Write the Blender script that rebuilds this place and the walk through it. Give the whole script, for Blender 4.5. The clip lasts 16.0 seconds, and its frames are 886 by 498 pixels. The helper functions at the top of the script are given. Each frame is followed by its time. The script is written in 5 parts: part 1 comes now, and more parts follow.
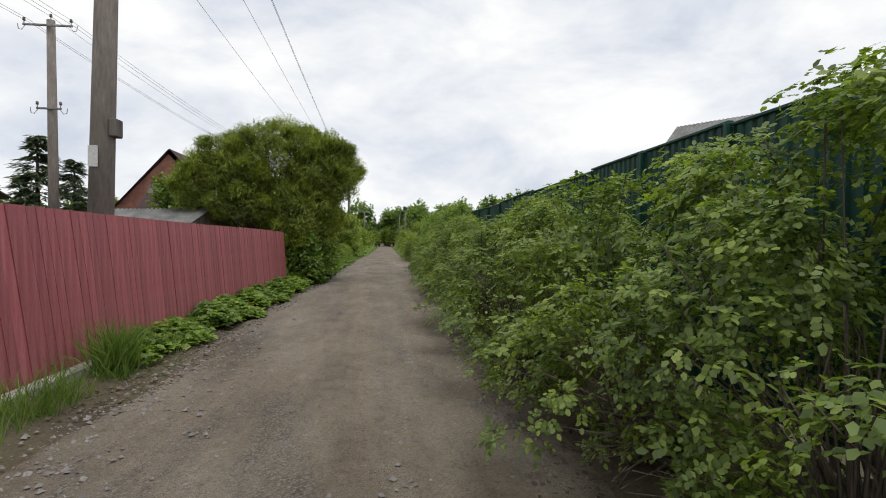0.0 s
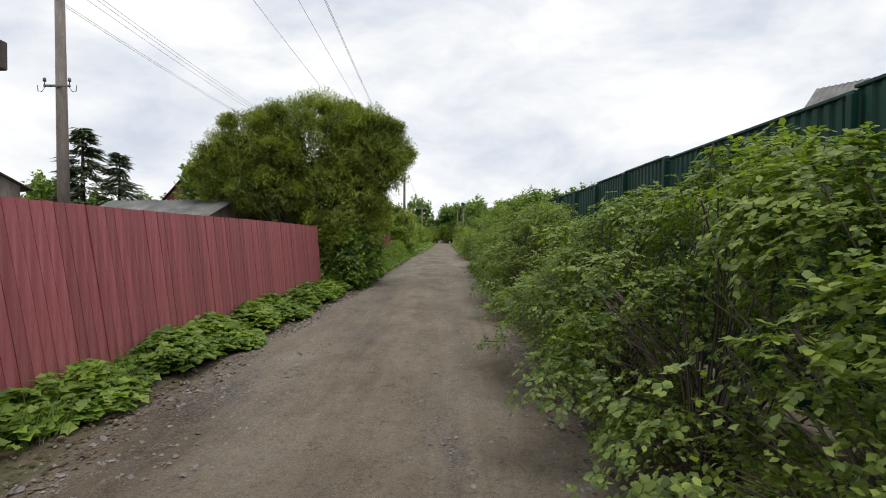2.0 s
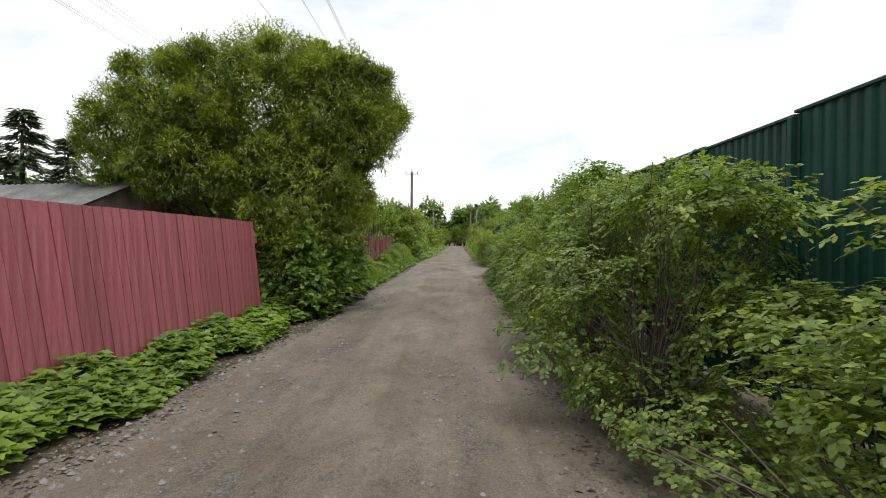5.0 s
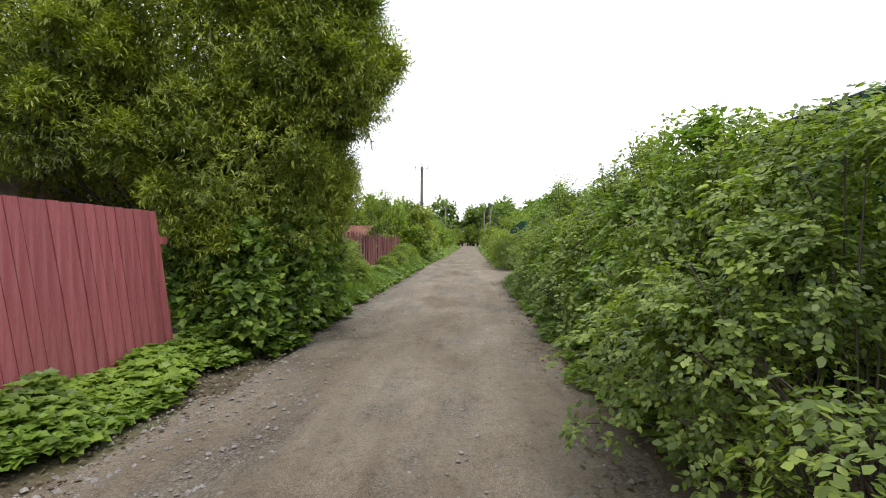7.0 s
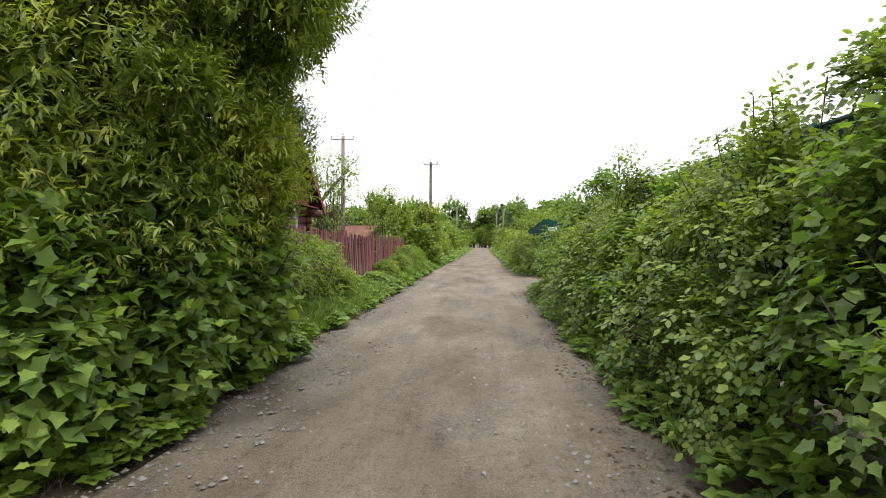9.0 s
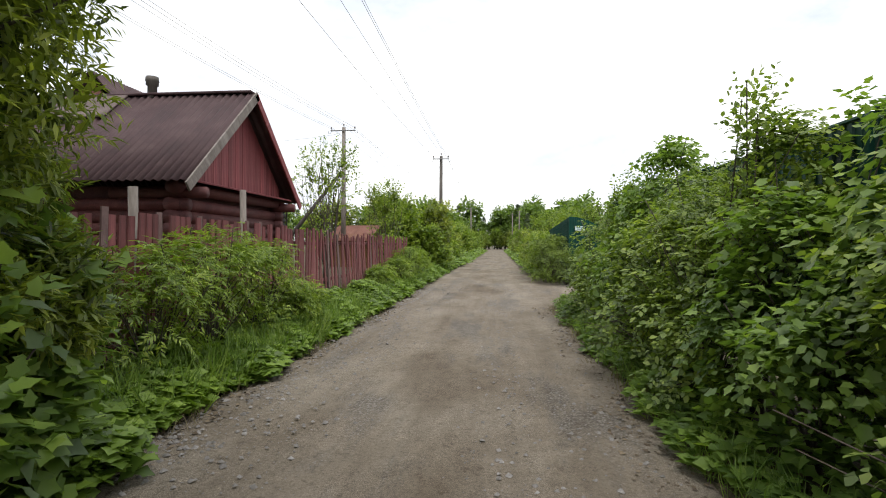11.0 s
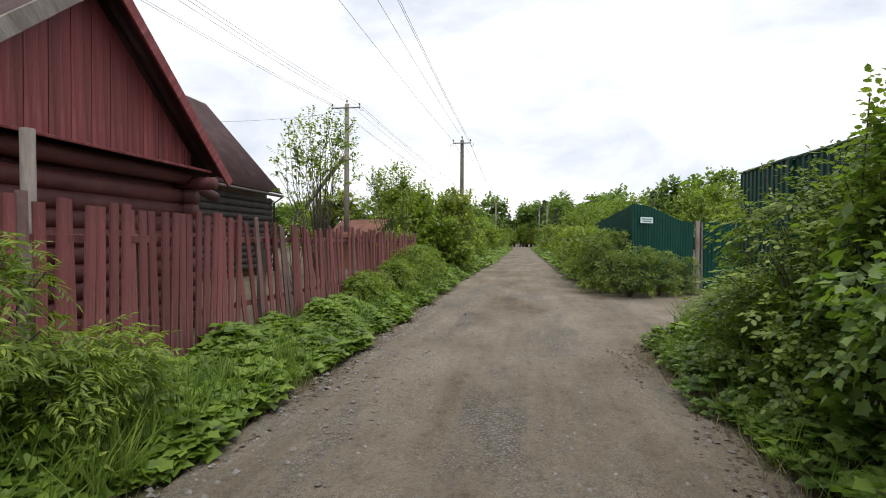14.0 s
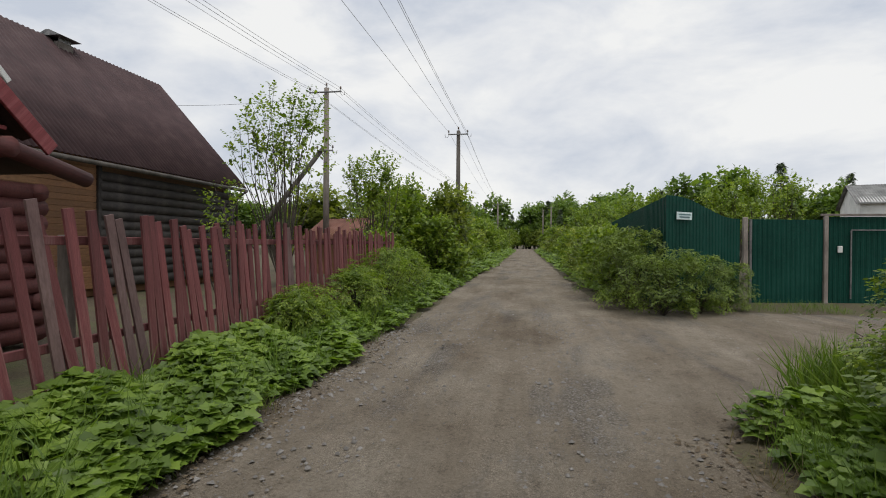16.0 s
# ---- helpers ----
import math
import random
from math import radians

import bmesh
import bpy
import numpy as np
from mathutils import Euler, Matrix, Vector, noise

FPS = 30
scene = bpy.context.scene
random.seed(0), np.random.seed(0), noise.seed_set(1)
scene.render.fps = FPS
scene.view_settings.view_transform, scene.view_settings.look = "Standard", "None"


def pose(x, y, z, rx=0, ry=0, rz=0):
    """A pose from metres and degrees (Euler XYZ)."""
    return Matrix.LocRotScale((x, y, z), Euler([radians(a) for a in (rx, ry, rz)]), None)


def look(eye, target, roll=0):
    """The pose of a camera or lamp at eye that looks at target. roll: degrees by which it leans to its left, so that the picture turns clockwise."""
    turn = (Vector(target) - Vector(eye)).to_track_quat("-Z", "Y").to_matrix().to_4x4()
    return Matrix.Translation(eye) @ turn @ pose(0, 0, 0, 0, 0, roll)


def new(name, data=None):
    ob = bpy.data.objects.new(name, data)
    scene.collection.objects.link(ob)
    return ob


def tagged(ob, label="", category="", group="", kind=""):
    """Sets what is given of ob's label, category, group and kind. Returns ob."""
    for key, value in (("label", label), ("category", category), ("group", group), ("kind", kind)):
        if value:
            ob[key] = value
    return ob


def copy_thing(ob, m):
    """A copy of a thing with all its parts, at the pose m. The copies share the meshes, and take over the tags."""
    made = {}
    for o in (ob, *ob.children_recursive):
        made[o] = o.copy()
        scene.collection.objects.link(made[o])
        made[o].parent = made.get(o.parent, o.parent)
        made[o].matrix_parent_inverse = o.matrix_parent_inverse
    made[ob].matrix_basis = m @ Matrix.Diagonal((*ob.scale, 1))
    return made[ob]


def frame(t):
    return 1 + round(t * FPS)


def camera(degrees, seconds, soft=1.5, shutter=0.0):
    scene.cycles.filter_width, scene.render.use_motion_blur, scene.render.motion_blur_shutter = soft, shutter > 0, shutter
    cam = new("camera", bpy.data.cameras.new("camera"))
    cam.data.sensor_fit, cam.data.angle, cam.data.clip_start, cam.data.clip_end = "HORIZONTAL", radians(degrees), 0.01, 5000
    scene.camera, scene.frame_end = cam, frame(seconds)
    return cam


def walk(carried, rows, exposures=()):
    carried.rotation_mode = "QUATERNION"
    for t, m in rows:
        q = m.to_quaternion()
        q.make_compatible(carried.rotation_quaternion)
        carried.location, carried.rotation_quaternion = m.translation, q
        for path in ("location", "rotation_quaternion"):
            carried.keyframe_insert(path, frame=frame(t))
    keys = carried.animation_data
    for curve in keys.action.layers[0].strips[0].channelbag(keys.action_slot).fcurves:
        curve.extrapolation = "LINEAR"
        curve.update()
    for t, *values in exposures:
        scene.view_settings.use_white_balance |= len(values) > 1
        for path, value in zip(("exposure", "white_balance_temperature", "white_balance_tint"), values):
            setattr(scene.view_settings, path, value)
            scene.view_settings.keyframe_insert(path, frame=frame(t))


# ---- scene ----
cam = camera(81.0, 16.0, soft=1.0)
PATH = [
    (0, pose(-0.021, -1.443, 1.45, 89.293, 0, -6.221) @ pose(0, 0, 0, 0, 0, 0.324)),
    (0.5, pose(0.007, -0.604, 1.45, 88.828, 0, -2.599) @ pose(0, 0, 0, 0, 0, 0.324)),
    (1, pose(0.064, 0.245, 1.45, 88.989, 0, 0.206) @ pose(0, 0, 0, 0, 0, 0.324)),
    (1.5, pose(0.072, 1.090, 1.45, 88.917, 0, 0.379) @ pose(0, 0, 0, 0, 0, 0.324)),
    (2, pose(0.087, 1.959, 1.45, 88.892, 0, 0.185) @ pose(0, 0, 0, 0, 0, 0.324)),
    (2.5, pose(0.115, 2.820, 1.45, 89.157, 0, 0.521) @ pose(0, 0, 0, 0, 0, 0.324)),
    (3, pose(0.162, 3.684, 1.45, 89.045, 0, 0.206) @ pose(0, 0, 0, 0, 0, 0.324)),
    (3.5, pose(0.193, 4.529, 1.45, 88.872, 0, 0.476) @ pose(0, 0, 0, 0, 0, 0.324)),
    (4, pose(0.208, 5.368, 1.45, 89.026, 0, 0.777) @ pose(0, 0, 0, 0, 0, 0.324)),
    (6.5, pose(0.164, 9.538, 1.45, 89.192, 0, 2.749) @ pose(0, 0, 0, 0, 0, 0.324)),
    (7, pose(0.141, 10.363, 1.45, 89.157, 0, 3.038) @ pose(0, 0, 0, 0, 0, 0.324)),
    (7.5, pose(0.109, 11.187, 1.45, 89.112, 0, 3.677) @ pose(0, 0, 0, 0, 0, 0.324)),
    (8, pose(0.085, 12.021, 1.45, 89.099, 0, 3.596) @ pose(0, 0, 0, 0, 0, 0.324)),
    (8.5, pose(0.036, 12.864, 1.45, 89.245, 0, 4.232) @ pose(0, 0, 0, 0, 0, 0.324)),
    (9, pose(0.027, 13.706, 1.45, 89.308, 0, 4.309) @ pose(0, 0, 0, 0, 0, 0.324)),
    (11.5, pose(0.062, 17.724, 1.45, 89.486, 0, 6.227) @ pose(0, 0, 0, 0, 0, 0.324)),
    (12, pose(0.080, 18.484, 1.45, 89.370, 0, 6.414) @ pose(0, 0, 0, 0, 0, 0.324)),
    (12.5, pose(0.040, 19.288, 1.45, 89.173, 0, 8.121) @ pose(0, 0, 0, 0, 0, 0.324)),
    (13, pose(-0.013, 20.116, 1.45, 89.090, 0, 7.883) @ pose(0, 0, 0, 0, 0, 0.324)),
    (13.5, pose(-0.151, 20.917, 1.45, 89.150, 0, 8.753) @ pose(0, 0, 0, 0, 0, 0.324)),
    (14, pose(-0.273, 21.738, 1.45, 89.172, 0, 8.658) @ pose(0, 0, 0, 0, 0, 0.324)),
    (14.5, pose(-0.355, 22.535, 1.45, 89.317, 0, 9.433) @ pose(0, 0, 0, 0, 0, 0.324)),
    (15, pose(-0.357, 23.328, 1.45, 89.279, 0, 9.164) @ pose(0, 0, 0, 0, 0, 0.324)),
    (15.5, pose(-0.327, 24.092, 1.45, 89.322, 0, 9.441) @ pose(0, 0, 0, 0, 0, 0.324)),
    (16, pose(-0.254, 24.842, 1.45, 89.377, 0, 9.008) @ pose(0, 0, 0, 0, 0, 0.324)),
]
EXPOSURES = [(0, 0.10), (3.0, 0.20), (4.0, 0.31), (6.5, 0.68), (9.0, 0.95), (11.5, 0.48), (13.5, 0.42), (15.0, 0.12), (16.0, -0.08)]
walk(cam, PATH, EXPOSURES)

# ---- light: overcast day ----
world = bpy.data.worlds.new("overcast_sky")
scene.world = world
world.use_nodes = True
wn, wl = world.node_tree.nodes, world.node_tree.links
wn.clear()
w_out = wn.new("ShaderNodeOutputWorld")
w_bg = wn.new("ShaderNodeBackground")
w_sky = wn.new("ShaderNodeTexSky")
w_sky.sky_type, w_sky.sun_disc = "NISHITA", False
w_sky.sun_elevation, w_sky.sun_rotation = radians(71), radians(151)
w_bg.inputs["Strength"].default_value = 0.1
w_co = wn.new("ShaderNodeTexCoord")
w_map = wn.new("ShaderNodeMapping")
w_map.inputs["Scale"].default_value = (1.7, 1.7, 3.6)
w_map.inputs["Rotation"].default_value = (0.08, 0.12, 0.5)
w_n = wn.new("ShaderNodeTexNoise")
w_n.inputs["Scale"].default_value, w_n.inputs["Detail"].default_value = 1.9, 9.0
w_n.inputs["Roughness"].default_value, w_n.inputs["Distortion"].default_value = 0.56, 0.25
w_r = wn.new("ShaderNodeValToRGB")
cr = w_r.color_ramp
cr.elements[0].position, cr.elements[0].color = 0.33, (6.1, 6.6, 7.5, 1)
cr.elements[1].position, cr.elements[1].color = 0.60, (9.7, 9.7, 9.6, 1)
e = cr.elements.new(0.46)
e.color = (7.9, 8.15, 8.6, 1)
w_mix = wn.new("ShaderNodeMix")
w_mix.data_type = "RGBA"
w_mix.inputs["Factor"].default_value = 0.95
wl.new(w_co.outputs["Generated"], w_map.inputs["Vector"])
wl.new(w_map.outputs[0], w_n.inputs["Vector"])
wl.new(w_n.outputs["Fac"], w_r.inputs["Fac"])
wl.new(w_sky.outputs[0], w_mix.inputs["A"])
wl.new(w_r.outputs[0], w_mix.inputs["B"])
wl.new(w_mix.outputs["Result"], w_bg.inputs["Color"])
wl.new(w_bg.outputs[0], w_out.inputs["Surface"])

sun = new("sun", bpy.data.lights.new("sun", "SUN"))
sun.data.energy, sun.data.angle, sun.data.color = 1.5, radians(35), (1.0, 0.96, 0.9)
sun.matrix_world = look((5, -9, 30), (0, 0, 0))


# ---- materials ----
def nodes_of(name):
    m = bpy.data.materials.new(name)
    m.use_nodes = True
    nt = m.node_tree
    return m, nt.nodes, nt.links, nt.nodes["Principled BSDF"]


def noise_node(n, l, scale, detail=4.0, rough=0.55, stretch=None, coord="Object"):
    tc = n.new("ShaderNodeTexCoord")
    mp = n.new("ShaderNodeMapping")
    mp.inputs["Scale"].default_value = stretch or (1, 1, 1)
    tx = n.new("ShaderNodeTexNoise")
    tx.inputs["Scale"].default_value, tx.inputs["Detail"].default_value, tx.inputs["Roughness"].default_value = scale, detail, rough
    l.new(tc.outputs[coord], mp.inputs[0])
    l.new(mp.outputs[0], tx.inputs["Vector"])
    return tx.outputs["Fac"]


def ramp_node(n, l, fac, stops):
    r = n.new("ShaderNodeValToRGB")
    els = r.color_ramp.elements
    while len(els) < len(stops):
        els.new(0.5)
    for el, (p, c) in zip(els, stops):
        el.position, el.color = p, (*c, 1)
    l.new(fac, r.inputs[0])
    return r.outputs[0]


def mix_node(n, l, a, b, fac, mode="MIX"):
    m = n.new("ShaderNodeMix")
    m.data_type, m.blend_type = "RGBA", mode
    for sock, v in ((m.inputs["A"], a), (m.inputs["B"], b), (m.inputs["Factor"], fac)):
        if hasattr(v, "is_linked"):
            l.new(v, sock)
        elif isinstance(v, tuple):
            sock.default_value = (*v, 1)
        else:
            sock.default_value = v
    return m.outputs["Result"]


def bump_node(n, l, b, fac, strength, dist):
    bp = n.new("ShaderNodeBump")
    bp.inputs["Strength"].default_value, bp.inputs["Distance"].default_value = strength, dist
    l.new(fac, bp.inputs["Height"])
    l.new(bp.outputs[0], b.inputs["Normal"])


def worn(name, dark, mid, light, scale=3.0, stretch=(1, 1, 1), rough=0.7, metal=0.0, fine=40.0, relief=0.3, dist=0.004, vary=0.25):
    """A surface with broad stains, fine grain, relief and a shade of its own for each piece."""
    m, n, l, b = nodes_of(name)
    f1 = noise_node(n, l, scale, 5, 0.6, stretch)
    c = ramp_node(n, l, f1, [(0.3, dark), (0.5, mid), (0.72, light)])
    f2 = noise_node(n, l, fine, 3, 0.6, stretch)
    c2 = ramp_node(n, l, f2, [(0.3, (0.62, 0.62, 0.62)), (0.7, (1.25, 1.25, 1.25))])
    c = mix_node(n, l, c, c2, 0.6, "MULTIPLY")
    oi = n.new("ShaderNodeObjectInfo")
    c3 = ramp_node(n, l, oi.outputs["Random"], [(0, (1 - vary,) * 3), (1, (1 + vary,) * 3)])
    c = mix_node(n, l, c, c3, 1.0, "MULTIPLY")
    l.new(c, b.inputs["Base Color"])
    b.inputs["Roughness"].default_value, b.inputs["Metallic"].default_value = rough, metal
    bump_node(n, l, b, f2, relief, dist)
    return m


def leaf_mat(name, dark, mid, young, rough=0.48, through_light=0.42, patch=1.3):
    """Leaves: a shade for each leaf, broad drifts of fresher growth, and light that passes through."""
    m, n, l, b = nodes_of(name)
    g = n.new("ShaderNodeNewGeometry")
    f = noise_node(n, l, patch, 3, 0.6)
    add = n.new("ShaderNodeMath")
    add.operation = "MULTIPLY_ADD"
    add.inputs[1].default_value = 0.55
    l.new(g.outputs["Random Per Island"], add.inputs[0])
    sc = n.new("ShaderNodeMath")
    sc.operation = "MULTIPLY_ADD"
    sc.inputs[1].default_value, sc.inputs[2].default_value = 1.3, -0.42
    l.new(f, sc.inputs[0])
    l.new(sc.outputs[0], add.inputs[2])
    c = ramp_node(n, l, add.outputs[0], [(0.1, dark), (0.5, mid), (0.95, young)])
    l.new(c, b.inputs["Base Color"])
    b.inputs["Roughness"].default_value = rough
    b.inputs["Specular IOR Level"].default_value = 0.5
    tr = n.new("ShaderNodeBsdfTranslucent")
    c2 = mix_node(n, l, c, (1.25, 1.35, 0.55), 1.0, "MULTIPLY")
    l.new(c2, tr.inputs["Color"])
    mx = n.new("ShaderNodeMixShader")
    mx.inputs[0].default_value = through_light
    l.new(b.outputs[0], mx.inputs[1])
    l.new(tr.outputs[0], mx.inputs[2])
    l.new(mx.outputs[0], n["Material Output"].inputs["Surface"])
    return m


M_ROSE = leaf_mat("rose_leaf", (0.065, 0.102, 0.026), (0.172, 0.245, 0.050), (0.355, 0.43, 0.080))
M_WILLOW = leaf_mat("willow_leaf", (0.052, 0.074, 0.018), (0.19, 0.24, 0.042), (0.44, 0.475, 0.078), patch=0.9)
M_MAPLE = leaf_mat("lobed_leaf", (0.060, 0.106, 0.026), (0.158, 0.250, 0.052), (0.31, 0.42, 0.085))
M_HERB = leaf_mat("herb_leaf", (0.064, 0.110, 0.018), (0.152, 0.240, 0.033), (0.269, 0.379, 0.056), through_light=0.33)
M_GRASS = leaf_mat("grass_blade", (0.078, 0.137, 0.027), (0.143, 0.234, 0.039), (0.247, 0.325, 0.066), rough=0.6)
M_DRY = leaf_mat("dry_grass", (0.10, 0.08, 0.04), (0.20, 0.165, 0.09), (0.33, 0.28, 0.16), rough=0.8, through_light=0.15)
M_LITTER = leaf_mat("dead_leaves", (0.05, 0.035, 0.024), (0.11, 0.08, 0.05), (0.22, 0.17, 0.11), rough=0.8, through_light=0.08)
M_SPIREA = leaf_mat("shrub_leaf", (0.075, 0.124, 0.019), (0.179, 0.261, 0.035), (0.359, 0.430, 0.060))
M_FAR = leaf_mat("woodland_leaf", (0.052, 0.091, 0.023), (0.138, 0.217, 0.046), (0.281, 0.385, 0.072), patch=0.25)
M_FIR = leaf_mat("spruce_needles", (0.05, 0.075, 0.042), (0.085, 0.12, 0.06), (0.13, 0.165, 0.08), through_light=0.15, patch=0.5)
M_BARK = worn("bark", (0.035, 0.028, 0.022), (0.075, 0.06, 0.046), (0.13, 0.11, 0.09), 4, (1, 1, 0.3), 0.9, fine=30, relief=0.6, dist=0.01)
M_TWIG = worn("dead_twig", (0.08, 0.06, 0.05), (0.15, 0.12, 0.10), (0.24, 0.20, 0.17), 6, rough=0.9)
M_RED = worn("red_paint_boards", (0.275, 0.064, 0.076), (0.35, 0.088, 0.102), (0.44, 0.165, 0.175), 2.6, (4, 4, 0.3), 0.62, fine=60, relief=0.35, vary=0.15)
M_PICKET = worn("weathered_red_pickets", (0.12, 0.036, 0.038), (0.215, 0.066, 0.068), (0.28, 0.15, 0.14), 3.5, (4, 4, 0.25), 0.8, fine=55, relief=0.4, vary=0.3)
M_PICKET_GREY = worn("bare_grey_pickets", (0.12, 0.07, 0.068), (0.20, 0.125, 0.12), (0.30, 0.22, 0.21), 4, (1, 1, 0.25), 0.85, fine=55, relief=0.4)
M_GABLE = worn("red_gable_boards", (0.12, 0.022, 0.026), (0.185, 0.034, 0.038), (0.26, 0.08, 0.08), 2.5, (6, 6, 0.35), 0.7, fine=50, vary=0.22)
M_LOG = worn("dark_red_logs", (0.050, 0.013, 0.013), (0.095, 0.024, 0.022), (0.14, 0.045, 0.038), 2.5, (1, 0.25, 1), 0.7, fine=40, vary=0.15)
M_LOG_DARK = worn("tarred_logs", (0.018, 0.016, 0.015), (0.036, 0.031, 0.028), (0.075, 0.064, 0.056), 2.5, (1, 0.25, 1), 0.75, fine=40)
M_SIDING = worn("orange_siding", (0.15, 0.070, 0.030), (0.20, 0.097, 0.042), (0.25, 0.13, 0.06), 2.0, (1, 0.3, 1), 0.6)
M_ROOF = worn("brown_corrugated_roof", (0.036, 0.016, 0.018), (0.054, 0.025, 0.027), (0.080, 0.045, 0.045), 1.6, (1, 1, 1), 0.75, fine=70, vary=0.04)
M_ROOF_RED = worn("rust_red_roof", (0.12, 0.05, 0.035), (0.19, 0.08, 0.055), (0.25, 0.12, 0.09), 1.6, rough=0.8)
M_ROOF_TAN = worn("faded_roof_sheets", (0.075, 0.05, 0.045), (0.11, 0.078, 0.07), (0.15, 0.115, 0.105), 1.6, rough=0.8)
M_SLATE = worn("grey_fibre_roof", (0.10, 0.10, 0.098), (0.17, 0.17, 0.165), (0.27, 0.27, 0.26), 1.5, rough=0.9)
M_WOODGREY = worn("bare_grey_wood", (0.14, 0.115, 0.10), (0.25, 0.215, 0.19), (0.38, 0.34, 0.31), 4, (1, 1, 0.25), 0.85, fine=45, relief=0.4)
M_GREEN = worn("green_profiled_steel", (0.004, 0.036, 0.025), (0.006, 0.050, 0.034), (0.011, 0.064, 0.044), 1.2, rough=0.5, fine=25, relief=0.05, vary=0.07)
M_GREEN.node_tree.nodes["Principled BSDF"].inputs["Specular IOR Level"].default_value = 0.3
M_TEAL = worn("teal_profiled_steel", (0.003, 0.036, 0.026), (0.005, 0.050, 0.036), (0.009, 0.062, 0.046), 1.2, rough=0.6, fine=25, relief=0.05, vary=0.05)
M_TEAL.node_tree.nodes["Principled BSDF"].inputs["Specular IOR Level"].default_value = 0.15
M_POLE = worn("weathered_pole", (0.115, 0.098, 0.085), (0.19, 0.165, 0.145), (0.27, 0.24, 0.215), 3, (1, 1, 0.2), 0.9, fine=30, relief=0.5, dist=0.006)
M_POLE_DARK = worn("dark_pole", (0.05, 0.045, 0.04), (0.09, 0.08, 0.07), (0.14, 0.125, 0.11), 3, (1, 1, 0.2), 0.9)
M_STEEL = worn("dull_steel", (0.10, 0.10, 0.10), (0.2, 0.2, 0.2), (0.3, 0.29, 0.28), 5, rough=0.55, metal=0.6)
M_WIRE = worn("aluminium_wire", (0.14, 0.15, 0.16), (0.2, 0.21, 0.22), (0.28, 0.28, 0.29), 5, rough=0.6)
M_CERAMIC = worn("insulator", (0.10, 0.07, 0.06), (0.16, 0.12, 0.10), (0.22, 0.18, 0.16), 5, rough=0.3)
M_WHITE = worn("white_paint", (0.55, 0.55, 0.53), (0.68, 0.68, 0.66), (0.78, 0.78, 0.76), 1.5, rough=0.6)
M_BRICK = worn("chimney_masonry", (0.10, 0.085, 0.075), (0.16, 0.14, 0.125), (0.24, 0.215, 0.195), 5, rough=0.9)
M_SIGN = worn("street_sign_plate", (0.45, 0.55, 0.55), (0.55, 0.64, 0.64), (0.62, 0.70, 0.70), 3, rough=0.4)
M_SIGNTEXT = worn("sign_lettering", (0.08, 0.16, 0.17), (0.10, 0.19, 0.20), (0.14, 0.23, 0.24), 3, rough=0.5)
M_STONE = worn("road_stone", (0.13, 0.12, 0.11), (0.22, 0.205, 0.19), (0.36, 0.34, 0.32), 9, rough=0.9, fine=70)
M_CONCRETE = worn("old_concrete", (0.18, 0.17, 0.155), (0.28, 0.265, 0.245), (0.38, 0.36, 0.335), 3, rough=0.9)
M_GLASS, _n, _l, _b = nodes_of("window_glass")
_b.inputs["Base Color"].default_value, _b.inputs["Roughness"].default_value = (0.03, 0.035, 0.04, 1), 0.05


